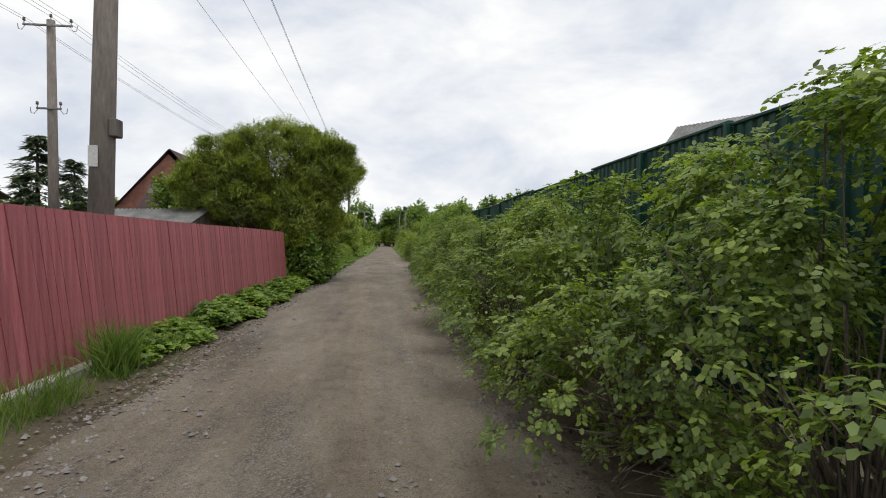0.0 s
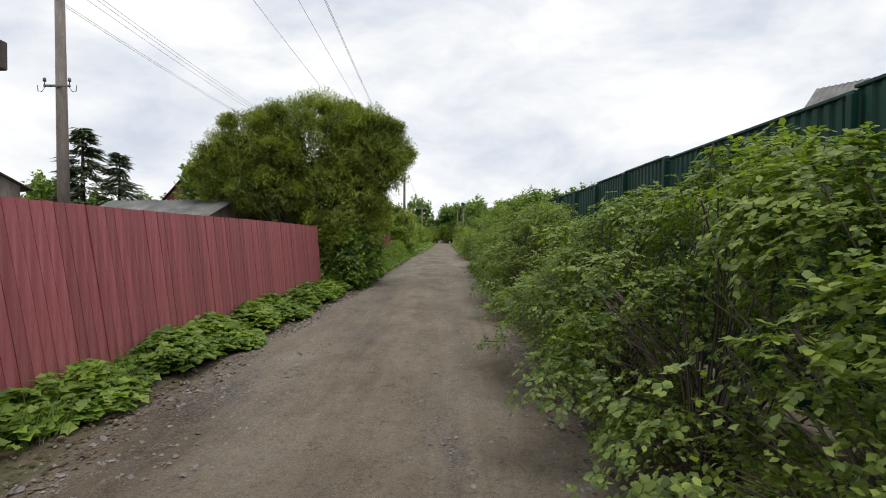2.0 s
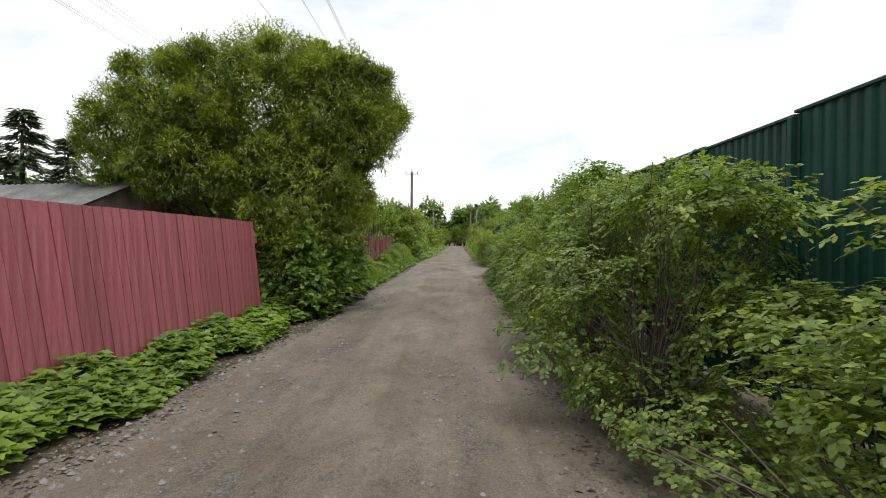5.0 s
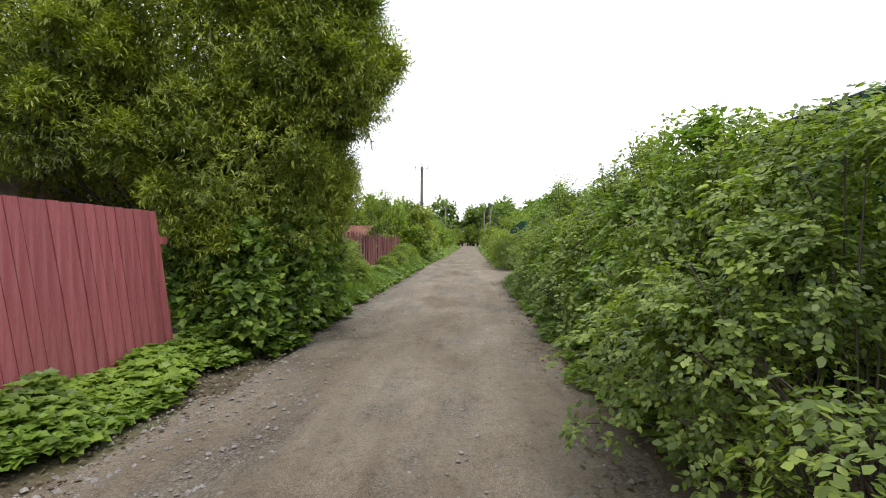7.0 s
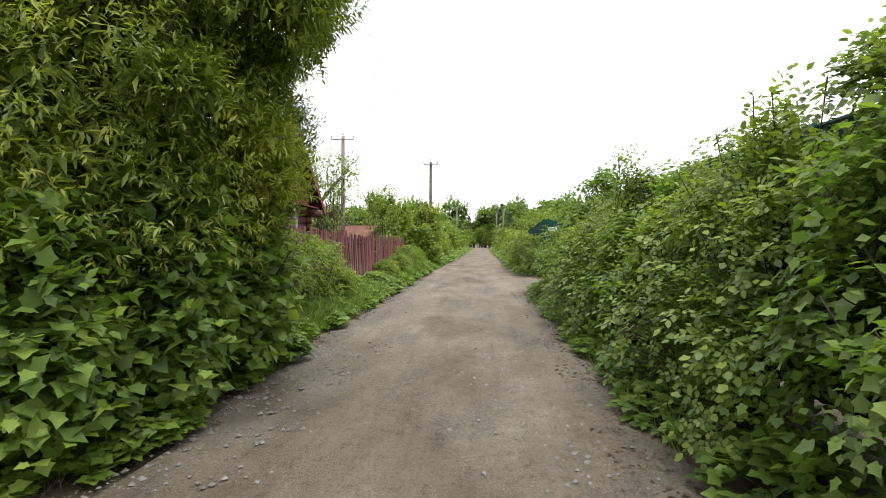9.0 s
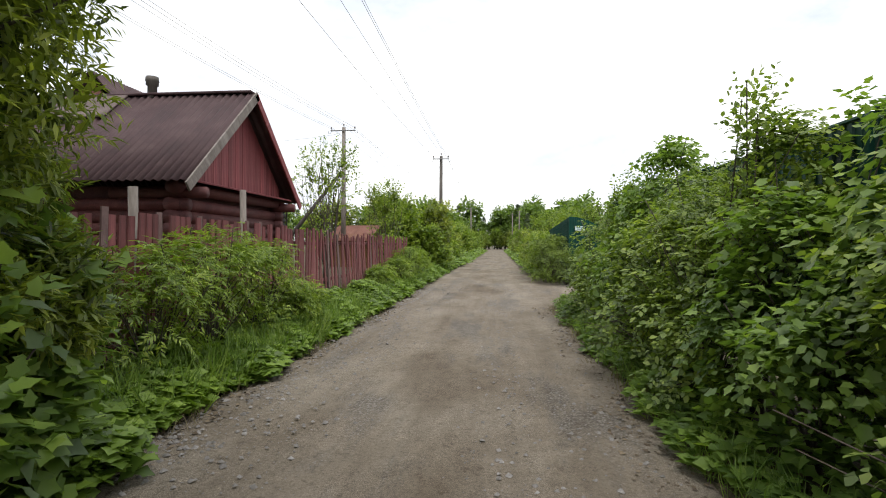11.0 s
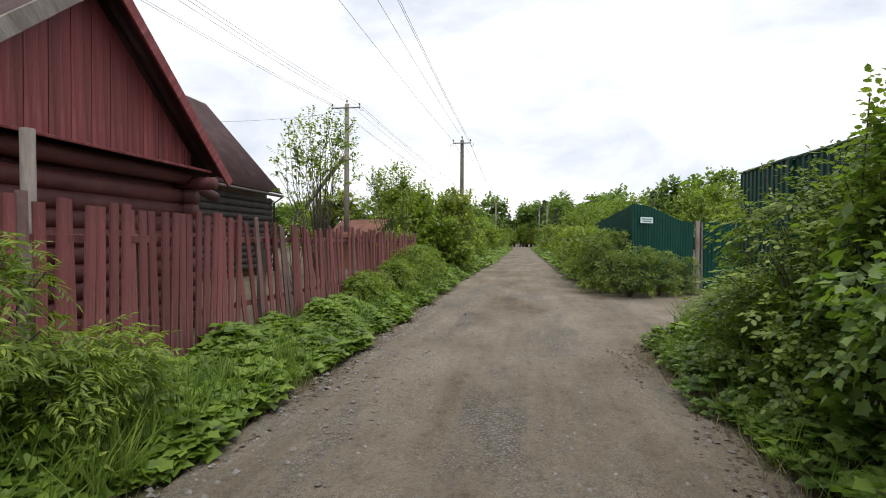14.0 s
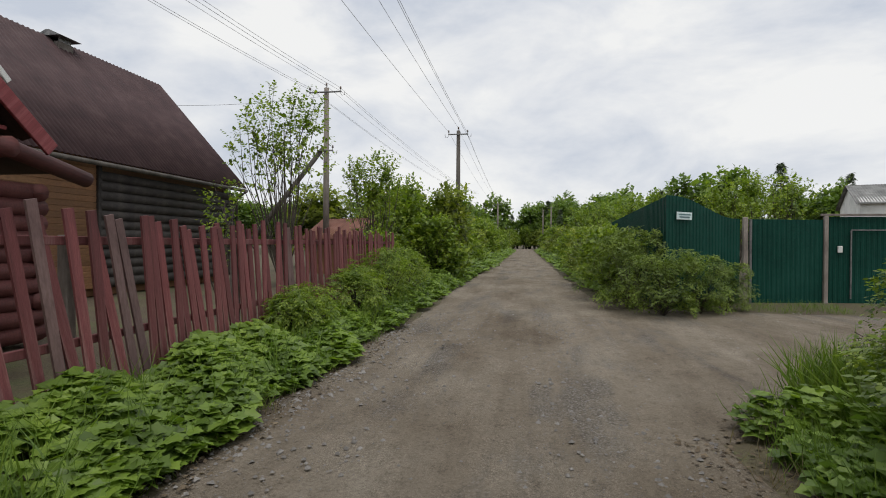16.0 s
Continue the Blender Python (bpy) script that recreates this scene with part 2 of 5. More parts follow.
def road_mat():
    m, n, l, b = nodes_of("packed_dirt_road")
    broad = noise_node(n, l, 0.8, 7, 0.62, (1.2, 0.55, 1))
    c = ramp_node(n, l, broad, [(0.30, (0.150, 0.122, 0.090)), (0.5, (0.208, 0.176, 0.136)), (0.72, (0.262, 0.230, 0.184))])
    ruts = noise_node(n, l, 2.6, 5, 0.65, (1.5, 0.06, 1))
    c = mix_node(n, l, c, ramp_node(n, l, ruts, [(0.36, (0.76, 0.75, 0.74)), (0.5, (1.0, 1.0, 1.0)), (0.65, (1.14, 1.14, 1.14))]), 0.42, "MULTIPLY")
    patch = noise_node(n, l, 1.7, 5, 0.7, (1, 0.6, 1))
    gritty = noise_node(n, l, 130, 3, 0.7)
    grit = noise_node(n, l, 38, 6, 0.78)
    coarse = mix_node(n, l, (1.0, 1.0, 1.0), ramp_node(n, l, gritty, [(0.36, (0.45, 0.45, 0.46)), (0.5, (0.95, 0.95, 0.96)), (0.66, (1.75, 1.75, 1.75))]), ramp_node(n, l, patch, [(0.38, (0.25, 0.25, 0.25)), (0.6, (1, 1, 1))]))
    c = mix_node(n, l, c, coarse, 0.8, "MULTIPLY")
    c = mix_node(n, l, c, ramp_node(n, l, grit, [(0.32, (0.55, 0.54, 0.53)), (0.48, (1.0, 1.0, 1.0)), (0.72, (1.3, 1.3, 1.3))]), 0.8, "MULTIPLY")
    clods = noise_node(n, l, 8, 8, 0.82, (1, 0.8, 1))
    c = mix_node(n, l, c, ramp_node(n, l, clods, [(0.36, (0.60, 0.58, 0.56)), (0.46, (0.98, 0.98, 0.98)), (0.58, (1.05, 1.05, 1.05)), (0.68, (1.38, 1.37, 1.36))]), 0.75, "MULTIPLY")
    # exposed crushed stone, greyer and coarser than the dirt
    bare = ramp_node(n, l, noise_node(n, l, 0.75, 6, 0.68, (1.5, 0.35, 1)), [(0.52, (0, 0, 0)), (0.62, (1, 1, 1))])
    vor = n.new("ShaderNodeTexVoronoi")
    vor.inputs["Scale"].default_value = 58
    l.new(n.new("ShaderNodeTexCoord").outputs["Object"], vor.inputs["Vector"])
    bw = n.new("ShaderNodeRGBToBW")
    l.new(vor.outputs["Color"], bw.inputs[0])
    chips = ramp_node(n, l, bw.outputs[0], [(0.2, (0.085, 0.080, 0.074)), (0.5, (0.17, 0.162, 0.152)), (0.85, (0.33, 0.32, 0.31))])
    chips = mix_node(n, l, chips, ramp_node(n, l, vor.outputs["Distance"], [(0.3, (1, 1, 1)), (0.75, (0.35, 0.33, 0.31))]), 1.0, "MULTIPLY")
    c = mix_node(n, l, c, chips, mix_node(n, l, (0.0, 0.0, 0.0), bare, 0.55))
    damp = noise_node(n, l, 0.42, 4, 0.6, (1.3, 0.6, 1))
    c = mix_node(n, l, c, ramp_node(n, l, damp, [(0.33, (0.62, 0.58, 0.54)), (0.47, (1, 1, 1))]), 0.8, "MULTIPLY")
    l.new(c, b.inputs["Base Color"])
    b.inputs["Roughness"].default_value = 0.95
    b.inputs["Specular IOR Level"].default_value = 0.15
    bump_node(n, l, b, clods, 1.0, 0.035)
    return m


def soil_mat():
    m, n, l, b = nodes_of("verge_soil")
    f = noise_node(n, l, 0.7, 6, 0.65)
    c = ramp_node(n, l, f, [(0.40, (0.085, 0.064, 0.044)), (0.55, (0.10, 0.085, 0.048)), (0.70, (0.09, 0.11, 0.04))])
    g = noise_node(n, l, 30, 5, 0.7)
    c = mix_node(n, l, c, ramp_node(n, l, g, [(0.3, (0.5, 0.5, 0.5)), (0.7, (1.4, 1.4, 1.3))]), 0.7, "MULTIPLY")
    l.new(c, b.inputs["Base Color"])
    b.inputs["Roughness"].default_value = 0.95
    bump_node(n, l, b, g, 0.8, 0.02)
    return m


M_ROAD, M_SOIL = road_mat(), soil_mat()
rng = np.random.default_rng(7)


# ---- building blocks ----
def mesh_of(name, verts, faces, mat, smooth=False):
    me = bpy.data.meshes.new(name)
    me.from_pydata([tuple(v) for v in verts], [], [tuple(f) for f in faces])
    me.materials.append(mat)
    if smooth:
        me.polygons.foreach_set("use_smooth", [True] * len(me.polygons))
    me.update()
    return me


def part(name, me, parent=None, m=None, label=""):
    ob = new(name, me)
    if m is not None:
        ob.matrix_basis = m
    if parent is not None:
        ob.parent = parent
    return tagged(ob, label)


def empty(name, at=(0, 0, 0), label="", category="", group="", kind=""):
    ob = new(name)
    ob.location = at
    return tagged(ob, label, category, group, kind)


def box_mesh(name, sx, sy, sz, mat, bevel=0.01, base=True):
    """A bevelled block, standing on z = 0 (base) or centred."""
    bm = bmesh.new()
    bmesh.ops.create_cube(bm, size=1)
    for v in bm.verts:
        v.co = Vector((v.co.x * sx, v.co.y * sy, (v.co.z + (0.5 if base else 0)) * sz))
    if bevel:
        bmesh.ops.bevel(bm, geom=bm.edges[:], offset=bevel, segments=1, affect="EDGES")
    me = bpy.data.meshes.new(name)
    bm.to_mesh(me)
    bm.free()
    me.materials.append(mat)
    return me


def tube(name, points, radii, mat, sides=8):
    """A tapered tube through points."""
    vs, fs = [], []
    pts = [Vector(p) for p in points]
    for i, p in enumerate(pts):
        d = (pts[min(i + 1, len(pts) - 1)] - pts[max(i - 1, 0)]).normalized()
        a = d.orthogonal().normalized()
        c = d.cross(a)
        for k in range(sides):
            w = 2 * math.pi * k / sides
            vs.append(p + (a * math.cos(w) + c * math.sin(w)) * radii[i])
    for i in range(len(pts) - 1):
        for k in range(sides):
            a, b = i * sides + k, i * sides + (k + 1) % sides
            fs.append((a, b, b + sides, a + sides))
    fs.append(tuple(range(sides))[::-1])
    fs.append(tuple(range((len(pts) - 1) * sides, len(pts) * sides)))
    return mesh_of(name, vs, fs, mat, smooth=True)


def prism(name, outline, depth, mat):
    """An outline in the local xz plane given thickness along y."""
    k = len(outline)
    vs = [(x, -depth / 2, z) for x, z in outline] + [(x, depth / 2, z) for x, z in outline]
    fs = [tuple(range(k)), tuple(range(2 * k - 1, k - 1, -1))]
    fs += [(i, i + k, (i + 1) % k + k, (i + 1) % k) for i in range(k)]
    return mesh_of(name, vs, fs, mat)


# leaf outlines: along x, across y, raised in z
def leaf_shape(outline, fold=0.18, droop=0.12):
    pts = np.array([(x, y, abs(y) * fold - droop * x * x) for x, y in outline])
    return pts


OVATE = (leaf_shape([(0, 0), (0.3, 0.33), (0.7, 0.30), (1, 0), (0.7, -0.30), (0.3, -0.33)]), [(0, 3, 2, 1), (0, 5, 4, 3)])
LEAFLET = (leaf_shape([(0, 0), (0.34, 0.33), (0.84, 0.25), (1.0, -0.04), (0.5, -0.34)], 0.12, 0.2), [(0, 4, 3, 2, 1)])
LANCE = (leaf_shape([(0, 0), (0.42, 0.135), (1, 0), (0.42, -0.135)], droop=0.25), [(0, 2, 1), (0, 3, 2)])
DIAMOND = (leaf_shape([(0, 0), (0.45, 0.36), (1, 0), (0.45, -0.36)]), [(0, 2, 1), (0, 3, 2)])
LOBED = (leaf_shape([(0, 0), (0.02, 0.36), (0.28, 0.31), (0.48, 0.49), (0.64, 0.27), (1, 0), (0.64, -0.27), (0.48, -0.49), (0.28, -0.31), (0.02, -0.36)], 0.12, 0.2),
         [(0, 2, 1), (0, 4, 3, 2), (0, 5, 4), (0, 6, 5), (0, 8, 7, 6), (0, 9, 8)])
BLADE = (np.array([(0, -0.014, 0), (0, 0.014, 0), (0.55, 0.010, 0.0), (0.55, -0.010, 0.0), (1, 0, -0.25)]), [(0, 1, 2, 3), (3, 2, 4)])


def unit(v):
    return v / np.maximum(np.linalg.norm(v, axis=-1, keepdims=True), 1e-6)


def leaf_mesh(name, mat, base, way, up, size, shape):
    """Many leaves in one mesh: where each begins, the way it points, its upper side, its length."""
    tv, tf = shape
    x = unit(way)
    y = unit(np.cross(up, x))
    z = np.cross(x, y)
    v = base[:, None] + size[:, None, None] * (tv[None, :, :1] * x[:, None] + tv[None, :, 1:2] * y[:, None] + tv[None, :, 2:] * z[:, None])
    count, k = len(base), len(tv)
    loops, starts, totals = [], [], []
    per = sum(len(f) for f in tf)
    one = np.concatenate([np.array(f) for f in tf])
    lens = np.array([len(f) for f in tf])
    offs = np.concatenate([[0], np.cumsum(lens)[:-1]])
    idx = (one[None] + (np.arange(count) * k)[:, None]).ravel()
    st = (offs[None] + (np.arange(count) * per)[:, None]).ravel()
    me = bpy.data.meshes.new(name)
    me.vertices.add(count * k)
    me.vertices.foreach_set("co", v.astype(np.float32).ravel())
    me.loops.add(len(idx))
    me.loops.foreach_set("vertex_index", idx.astype(np.int32))
    me.polygons.add(len(st))
    me.polygons.foreach_set("loop_start", st.astype(np.int32))
    me.materials.append(mat)
    me.update(calc_edges=True)
    return me


def shoots(tips, out, per, length, size, spread=0.9, lift=0.35):
    """Leaves set along short shoots that end at the tips: base, way, up and size of each leaf."""
    s = len(tips)
    out = unit(out + rng.normal(0, 0.25, (s, 3)) + np.array([0, 0, lift]))
    f = np.tile(np.linspace(0.0, 1.0, per), s)
    o = np.repeat(out, per, 0)
    ln = np.repeat(length * rng.uniform(0.6, 1.3, s), per)
    base = np.repeat(tips, per, 0) - o * (ln * (1 - f))[:, None]
    side = unit(np.cross(o, rng.normal(0, 1, (s * per, 3))))
    way = unit(o * (0.35 + 0.5 * f[:, None]) + side * spread)
    up = unit(np.array([0, 0, 1.0]) + 0.45 * o + rng.normal(0, 0.27, (s * per, 3)))
    sz = size * rng.uniform(0.6, 1.25, s * per) * (1.0 - 0.25 * f)
    return base, way, up, sz


def sprays(tips, out, leaves, pairs, length, size):
    """Rosettes of feathered leaves, each with paired leaflets and one at its end."""
    s = len(tips)
    axis = unit(0.85 * out + np.array([0, 0, 0.65]) + rng.normal(0, 0.22, (s, 3)))
    n = s * leaves
    a = np.repeat(axis, leaves, 0)
    p = unit(np.cross(a, np.array([0.31, 0.83, 0.47])))
    q = np.cross(a, p)
    phi = np.tile(np.arange(leaves) * 6.283 / leaves, s) + np.repeat(rng.uniform(0, 6.283, s), leaves) + rng.normal(0, 0.3, n)
    d = unit(p * np.cos(phi)[:, None] + q * np.sin(phi)[:, None] + a * rng.uniform(-0.05, 0.75, n)[:, None])
    ln = length * rng.uniform(0.65, 1.25, n)
    start = np.repeat(tips, leaves, 0) - a * rng.uniform(0, 0.9 * length, n)[:, None]
    u = unit(np.array([0, 0, 0.75]) + 0.95 * a + rng.normal(0, 0.28, (n, 3)))
    side = unit(np.cross(u, d))
    spots_on = [(0.38 + 0.5 * k / max(1, pairs), g) for k in range(pairs) for g in (1, -1)] + [(0.95, 0)]
    base, way, up, sz = [], [], [], []
    for f, g in spots_on:
        base.append(start + d * (ln * f)[:, None] - np.array([0, 0, 1.0]) * (0.3 * ln * f * f)[:, None])
        way.append(unit(d * (0.55 if g else 1.0) + g * 0.85 * side + rng.normal(0, 0.1, (n, 3)) - np.array([0, 0, 0.12])))
        up.append(unit(u + rng.normal(0, 0.22, (n, 3))))
        sz.append(size * ln / length * (0.85 + 0.25 * f) * rng.uniform(0.85, 1.15, n))
    return np.concatenate(base), np.concatenate(way), np.concatenate(up), np.concatenate(sz)


def crown_points(lobes, count, shell=0.25, low=-0.6, gap=0.0):
    """Points near the skin of a union of uneven ellipsoids, with the outward way at each."""
    w = np.array([(rx * ry + ry * rz + rx * rz) for _, _, _, rx, ry, rz in lobes])
    pick = rng.choice(len(lobes), count, p=w / w.sum())
    lo = np.array(lobes)[pick]
    d = unit(rng.normal(0, 1, (count, 3)))
    d[:, 2] = np.where(d[:, 2] < low, -d[:, 2], d[:, 2])
    ph = np.array([3.1, 5.3, 4.2])
    bumpy = 1 + 0.10 * np.sin(d[:, 0] * 7 + lo[:, 0] * 3) * np.cos(d[:, 2] * 8 + lo[:, 1] * 2) + 0.06 * np.sin(d @ ph * 4)
    r = (1 - shell * rng.random(count) ** 1.6) * bumpy
    p = lo[:, :3] + d * lo[:, 3:] * r[:, None]
    n = unit(d / lo[:, 3:])
    # drop what lies deep inside another lobe
    keep = np.ones(count, bool)
    for q in lobes:
        e = (((p - np.array(q[:3])) / np.array(q[3:])) ** 2).sum(1)
        keep &= e > (1 - shell) ** 2 * 0.62
    keep &= p[:, 2] > 0.03
    if gap:
        q = p * (2 * math.pi / gap) + rng.uniform(0, 6.283, 3)
        lump = np.sin(q[:, 0] + 0.8 * np.sin(q[:, 2] * 0.7)) + np.sin(q[:, 1] * 1.1 + 0.9 * np.sin(q[:, 0] * 0.6)) + np.sin(q[:, 2] * 1.2 + np.sin(q[:, 1] * 0.8))
        keep &= lump > rng.uniform(-0.9, 0.2, count)
    return p[keep], n[keep]


def outside(points, ways, hollows):
    """What is left when bare pockets are taken out of a crown."""
    keep = np.ones(len(points), bool)
    for q in hollows:
        keep &= (((points - np.array(q[:3])) / np.array(q[3:])) ** 2).sum(1) > rng.uniform(0.75, 1.15, len(points))
    return points[keep], ways[keep]


def branch_mesh(name, root, tips, mat, r0=0.03, r1=0.005, sides=5):
    """Bent limbs from the root out to the tips."""
    vs, fs = [], []
    for tip in tips:
        a, b = Vector(root), Vector(tip)
        a = a + Vector((random.uniform(-1, 1), random.uniform(-1, 1), 0)) * r0 * 3
        mid = a.lerp(b, 0.5) + Vector((random.uniform(-0.1, 0.1), random.uniform(-0.1, 0.1), 0.12)) * (b - a).length
        pts = [a, a.lerp(mid, 0.5) + Vector((0, 0, 0.03)), mid, mid.lerp(b, 0.55), b]
        rad = [r0, r0 * 0.8, r0 * 0.6, r0 * 0.4, r1]
        o = len(vs)
        for i, p in enumerate(pts):
            d = (pts[min(i + 1, 4)] - pts[max(i - 1, 0)]).normalized()
            u = d.orthogonal().normalized()
            w = d.cross(u)
            for k in range(sides):
                t = 2 * math.pi * k / sides
                vs.append(p + (u * math.cos(t) + w * math.sin(t)) * rad[i])
        for i in range(4):
            for k in range(sides):
                q, s = o + i * sides + k, o + i * sides + (k + 1) % sides
                fs.append((q, s, s + sides, q + sides))
    return mesh_of(name, vs, fs, mat, smooth=True)


def bush(name, label, lobes, count, per, size, shoot, shape, mat, category="shrub", group="", limbs=14, at=(0, 0, 0), inner=0.35,
         shell=0.3, spread=0.9, lift=0.35, r0=0.022, bark=None, root=(0, 0, 0), kind="", low=-0.6, inner_size=1.7, gap=0.0, feathered=None, hollows=()):
    """A shrub or tree crown: limbs from the root, leafy shoots on the skin, darker older leaves within."""
    ob = empty(name, at, label, category, group, kind)
    tips, out = crown_points(lobes, count, shell, low, gap)
    tips, out = outside(tips, out, hollows)
    grown = sprays(tips, out, *feathered, shoot, size) if feathered else shoots(tips, out, per, shoot, size, spread, lift)
    part("leaves", leaf_mesh(name + "_leaves", mat, *grown, shape), ob)
    if inner:
        small = [(x, y, z, rx * 0.78, ry * 0.78, rz * 0.78) for x, y, z, rx, ry, rz in lobes]
        t2, o2 = outside(*crown_points(small, int(count * inner), 0.5, low), hollows)
        part("inner_leaves", leaf_mesh(name + "_inner", mat, *shoots(t2, o2, max(2, per // 2), shoot, size * inner_size, spread, 0), DIAMOND if shape is not LANCE else LANCE), ob)
    ends = tips[rng.choice(len(tips), min(limbs, len(tips)), replace=False)]
    part("branches", branch_mesh(name + "_branches", root, [tuple(e) for e in ends], bark or M_BARK, r0), ob)
    return ob


def herb_strip(name, label, x0, x1, y0, y1, height, count, size, shape, mat, per=3, category="groundcover"):
    """Low leafy growth between two lines of the plan."""
    y = rng.uniform(y0, y1, count)
    u = rng.random(count)
    wob = 0.10 * np.sin(y * 2.3) + 0.07 * np.sin(y * 5.1 + 1)
    x = x0 + u * (x1 + wob - x0)
    crest = np.sin(np.clip(1 - u, 0, 1) * 1.5708) ** 0.6
    h = height * (0.35 + 0.65 * crest) * (0.75 + 0.35 * np.sin(y * 3.7 + x * 4) * np.cos(y * 1.3)) * rng.uniform(0.45, 1.05, count)
    patchy = np.sin(x * 5.1 + 1.3 * np.sin(y * 1.9)) + np.sin(y * 4.3 + x * 2.0) + 0.8 * np.sin(y * 1.1)
    ok = patchy > rng.uniform(-2.8, -1.2, count)
    x, y, h = x[ok], y[ok], h[ok]
    count = len(x)
    tips = np.stack([x, y, ground_z(x, y) + np.maximum(h, 0.04)], 1)
    a = rng.uniform(0, 6.283, (count, per)) * 0.25 + (np.arange(per) * 6.283 / per)[None] + rng.uniform(0, 6.283, count)[:, None]
    way = np.stack([np.cos(a), np.sin(a), np.full_like(a, 0.12)], 2).reshape(-1, 3) + rng.normal(0, 0.15, (count * per, 3))
    up = np.array([0.15, -0.1, 1.0]) + rng.normal(0, 0.28, (count * per, 3))
    sz = np.repeat(size * rng.uniform(0.6, 1.2, count), per)
    ob = tagged(new(name, leaf_mesh(name, mat, np.repeat(tips, per, 0), way, up, sz, shape)), label, category, kind="stuff")
    return ob


def grass_strip(name, label, x0, x1, y0, y1, height, count, mat, category="grass"):
    n = count
    # tufts
    tx, ty = rng.uniform(x0, x1, n // 9 + 1), rng.uniform(y0, y1, n // 9 + 1)
    k = rng.integers(0, len(tx), n)
    x, y = tx[k] + rng.normal(0, 0.05, n), ty[k] + rng.normal(0, 0.05, n)
    base = np.stack([x, y, ground_z(x, y) - 0.01], 1)
    way = np.stack([rng.normal(0, 0.38, n), rng.normal(0, 0.38, n), np.ones(n)], 1)
    up = rng.normal(0, 1, (n, 3)) * np.array([1, 1, 0.1])
    sz = height * rng.uniform(0.45, 1.2, n)
    return tagged(new(name, leaf_mesh(name, mat, base, way, up, sz, BLADE)), label, category, kind="stuff")


# ---- ground and road ----
def ground_z(x, y):
    """Height of the ground: the road lies at 0, the verges rise a little."""
    x, y = np.asarray(x, float), np.asarray(y, float)
    left = np.clip((-2.45 - x) / 0.8, 0, 1) * 0.10
    yard = np.clip((y - 29.3) / 1.0, 0, 1) * np.clip((37.5 - y) / 1.0, 0, 1)
    right = np.clip((x - 1.15) / 0.9, 0, 1) * 0.10 * (1 - yard)
    return left + right + 0.012 * np.sin(x * 2.1) * np.cos(y * 0.9) - 0.008


def sheet(name, xs, ys, zf, mat):
    vs = [(x, y, float(zf(x, y))) for y in ys for x in xs]
    k = len(xs)
    fs = [(j * k + i, j * k + i + 1, (j + 1) * k + i + 1, (j + 1) * k + i) for j in range(len(ys) - 1) for i in range(k - 1)]
    return mesh_of(name, vs, fs, mat, smooth=True)


gx = sorted(set([-1500, -600, -200, -60, -25, -12, -8, -6, -5] + [round(-4 + 0.25 * i, 2) for i in range(37)] + [6, 8, 12, 25, 60, 200, 600, 1500]))
gy = sorted(set([-900, -200, -50, -15] + [-6 + i for i in range(70)] + [70, 90, 120, 180, 300, 700, 1500, 2500]))
tagged(new("ground", sheet("ground", gx, gy, lambda x, y: ground_z(x, y) - 0.012, M_SOIL)), "dark verge soil with sparse grass and weeds", "ground", kind="structure")


def road_left(y):
    return -2.5 + 0.10 * math.sin(y * 0.55) + 0.05 * math.sin(y * 1.9) + (0.25 if 15 < y < 20 else 0)


def road_right(y):
    yard = max(0.0, min(1.0, (y - 28.9) / 1.5)) * max(0.0, min(1.0, (38.2 - y) / 2.2))
    base = 1.3 + (0.25 if 13 < y < 28 else 0) + 0.08 * math.sin(y * 0.8)
    return base + yard * 7.5 + (0.45 if y > 38 else 0)


def road_surface():
    ys = [-8 + 0.125 * i for i in range(424)] + [45 + i * 0.5 for i in range(50)] + [70 + 4 * i for i in range(26)]
    vs, fs, k = [], [], 49
    for y in ys:
        a, b = road_left(y), road_right(y)
        for i in range(k):
            f = i / (k - 1)
            x = a + (b - a) * f
            rut = -0.018 * math.exp(-((x + 1.55) / 0.28) ** 2) - 0.018 * math.exp(-((x - 0.05) / 0.28) ** 2)
            z = 0.004 + rut + 0.02 * math.sin(math.pi * f) + 0.016 * noise.noise((x * 0.9, y * 0.5, 0)) + 0.008 * noise.noise((x * 4, y * 3, 2))
            if i in (0, k - 1):
                z = float(ground_z(x, y)) - 0.03
            vs.append((x, y, z))
    for j in range(len(ys) - 1):
        for i in range(k - 1):
            q = j * k + i
            fs.append((q, q + 1, q + 1 + k, q + k))
    return mesh_of("road", vs, fs, M_ROAD, smooth=True)


tagged(new("road", road_surface()), "packed grey-brown dirt road with wheel ruts and grit", "road", kind="structure")


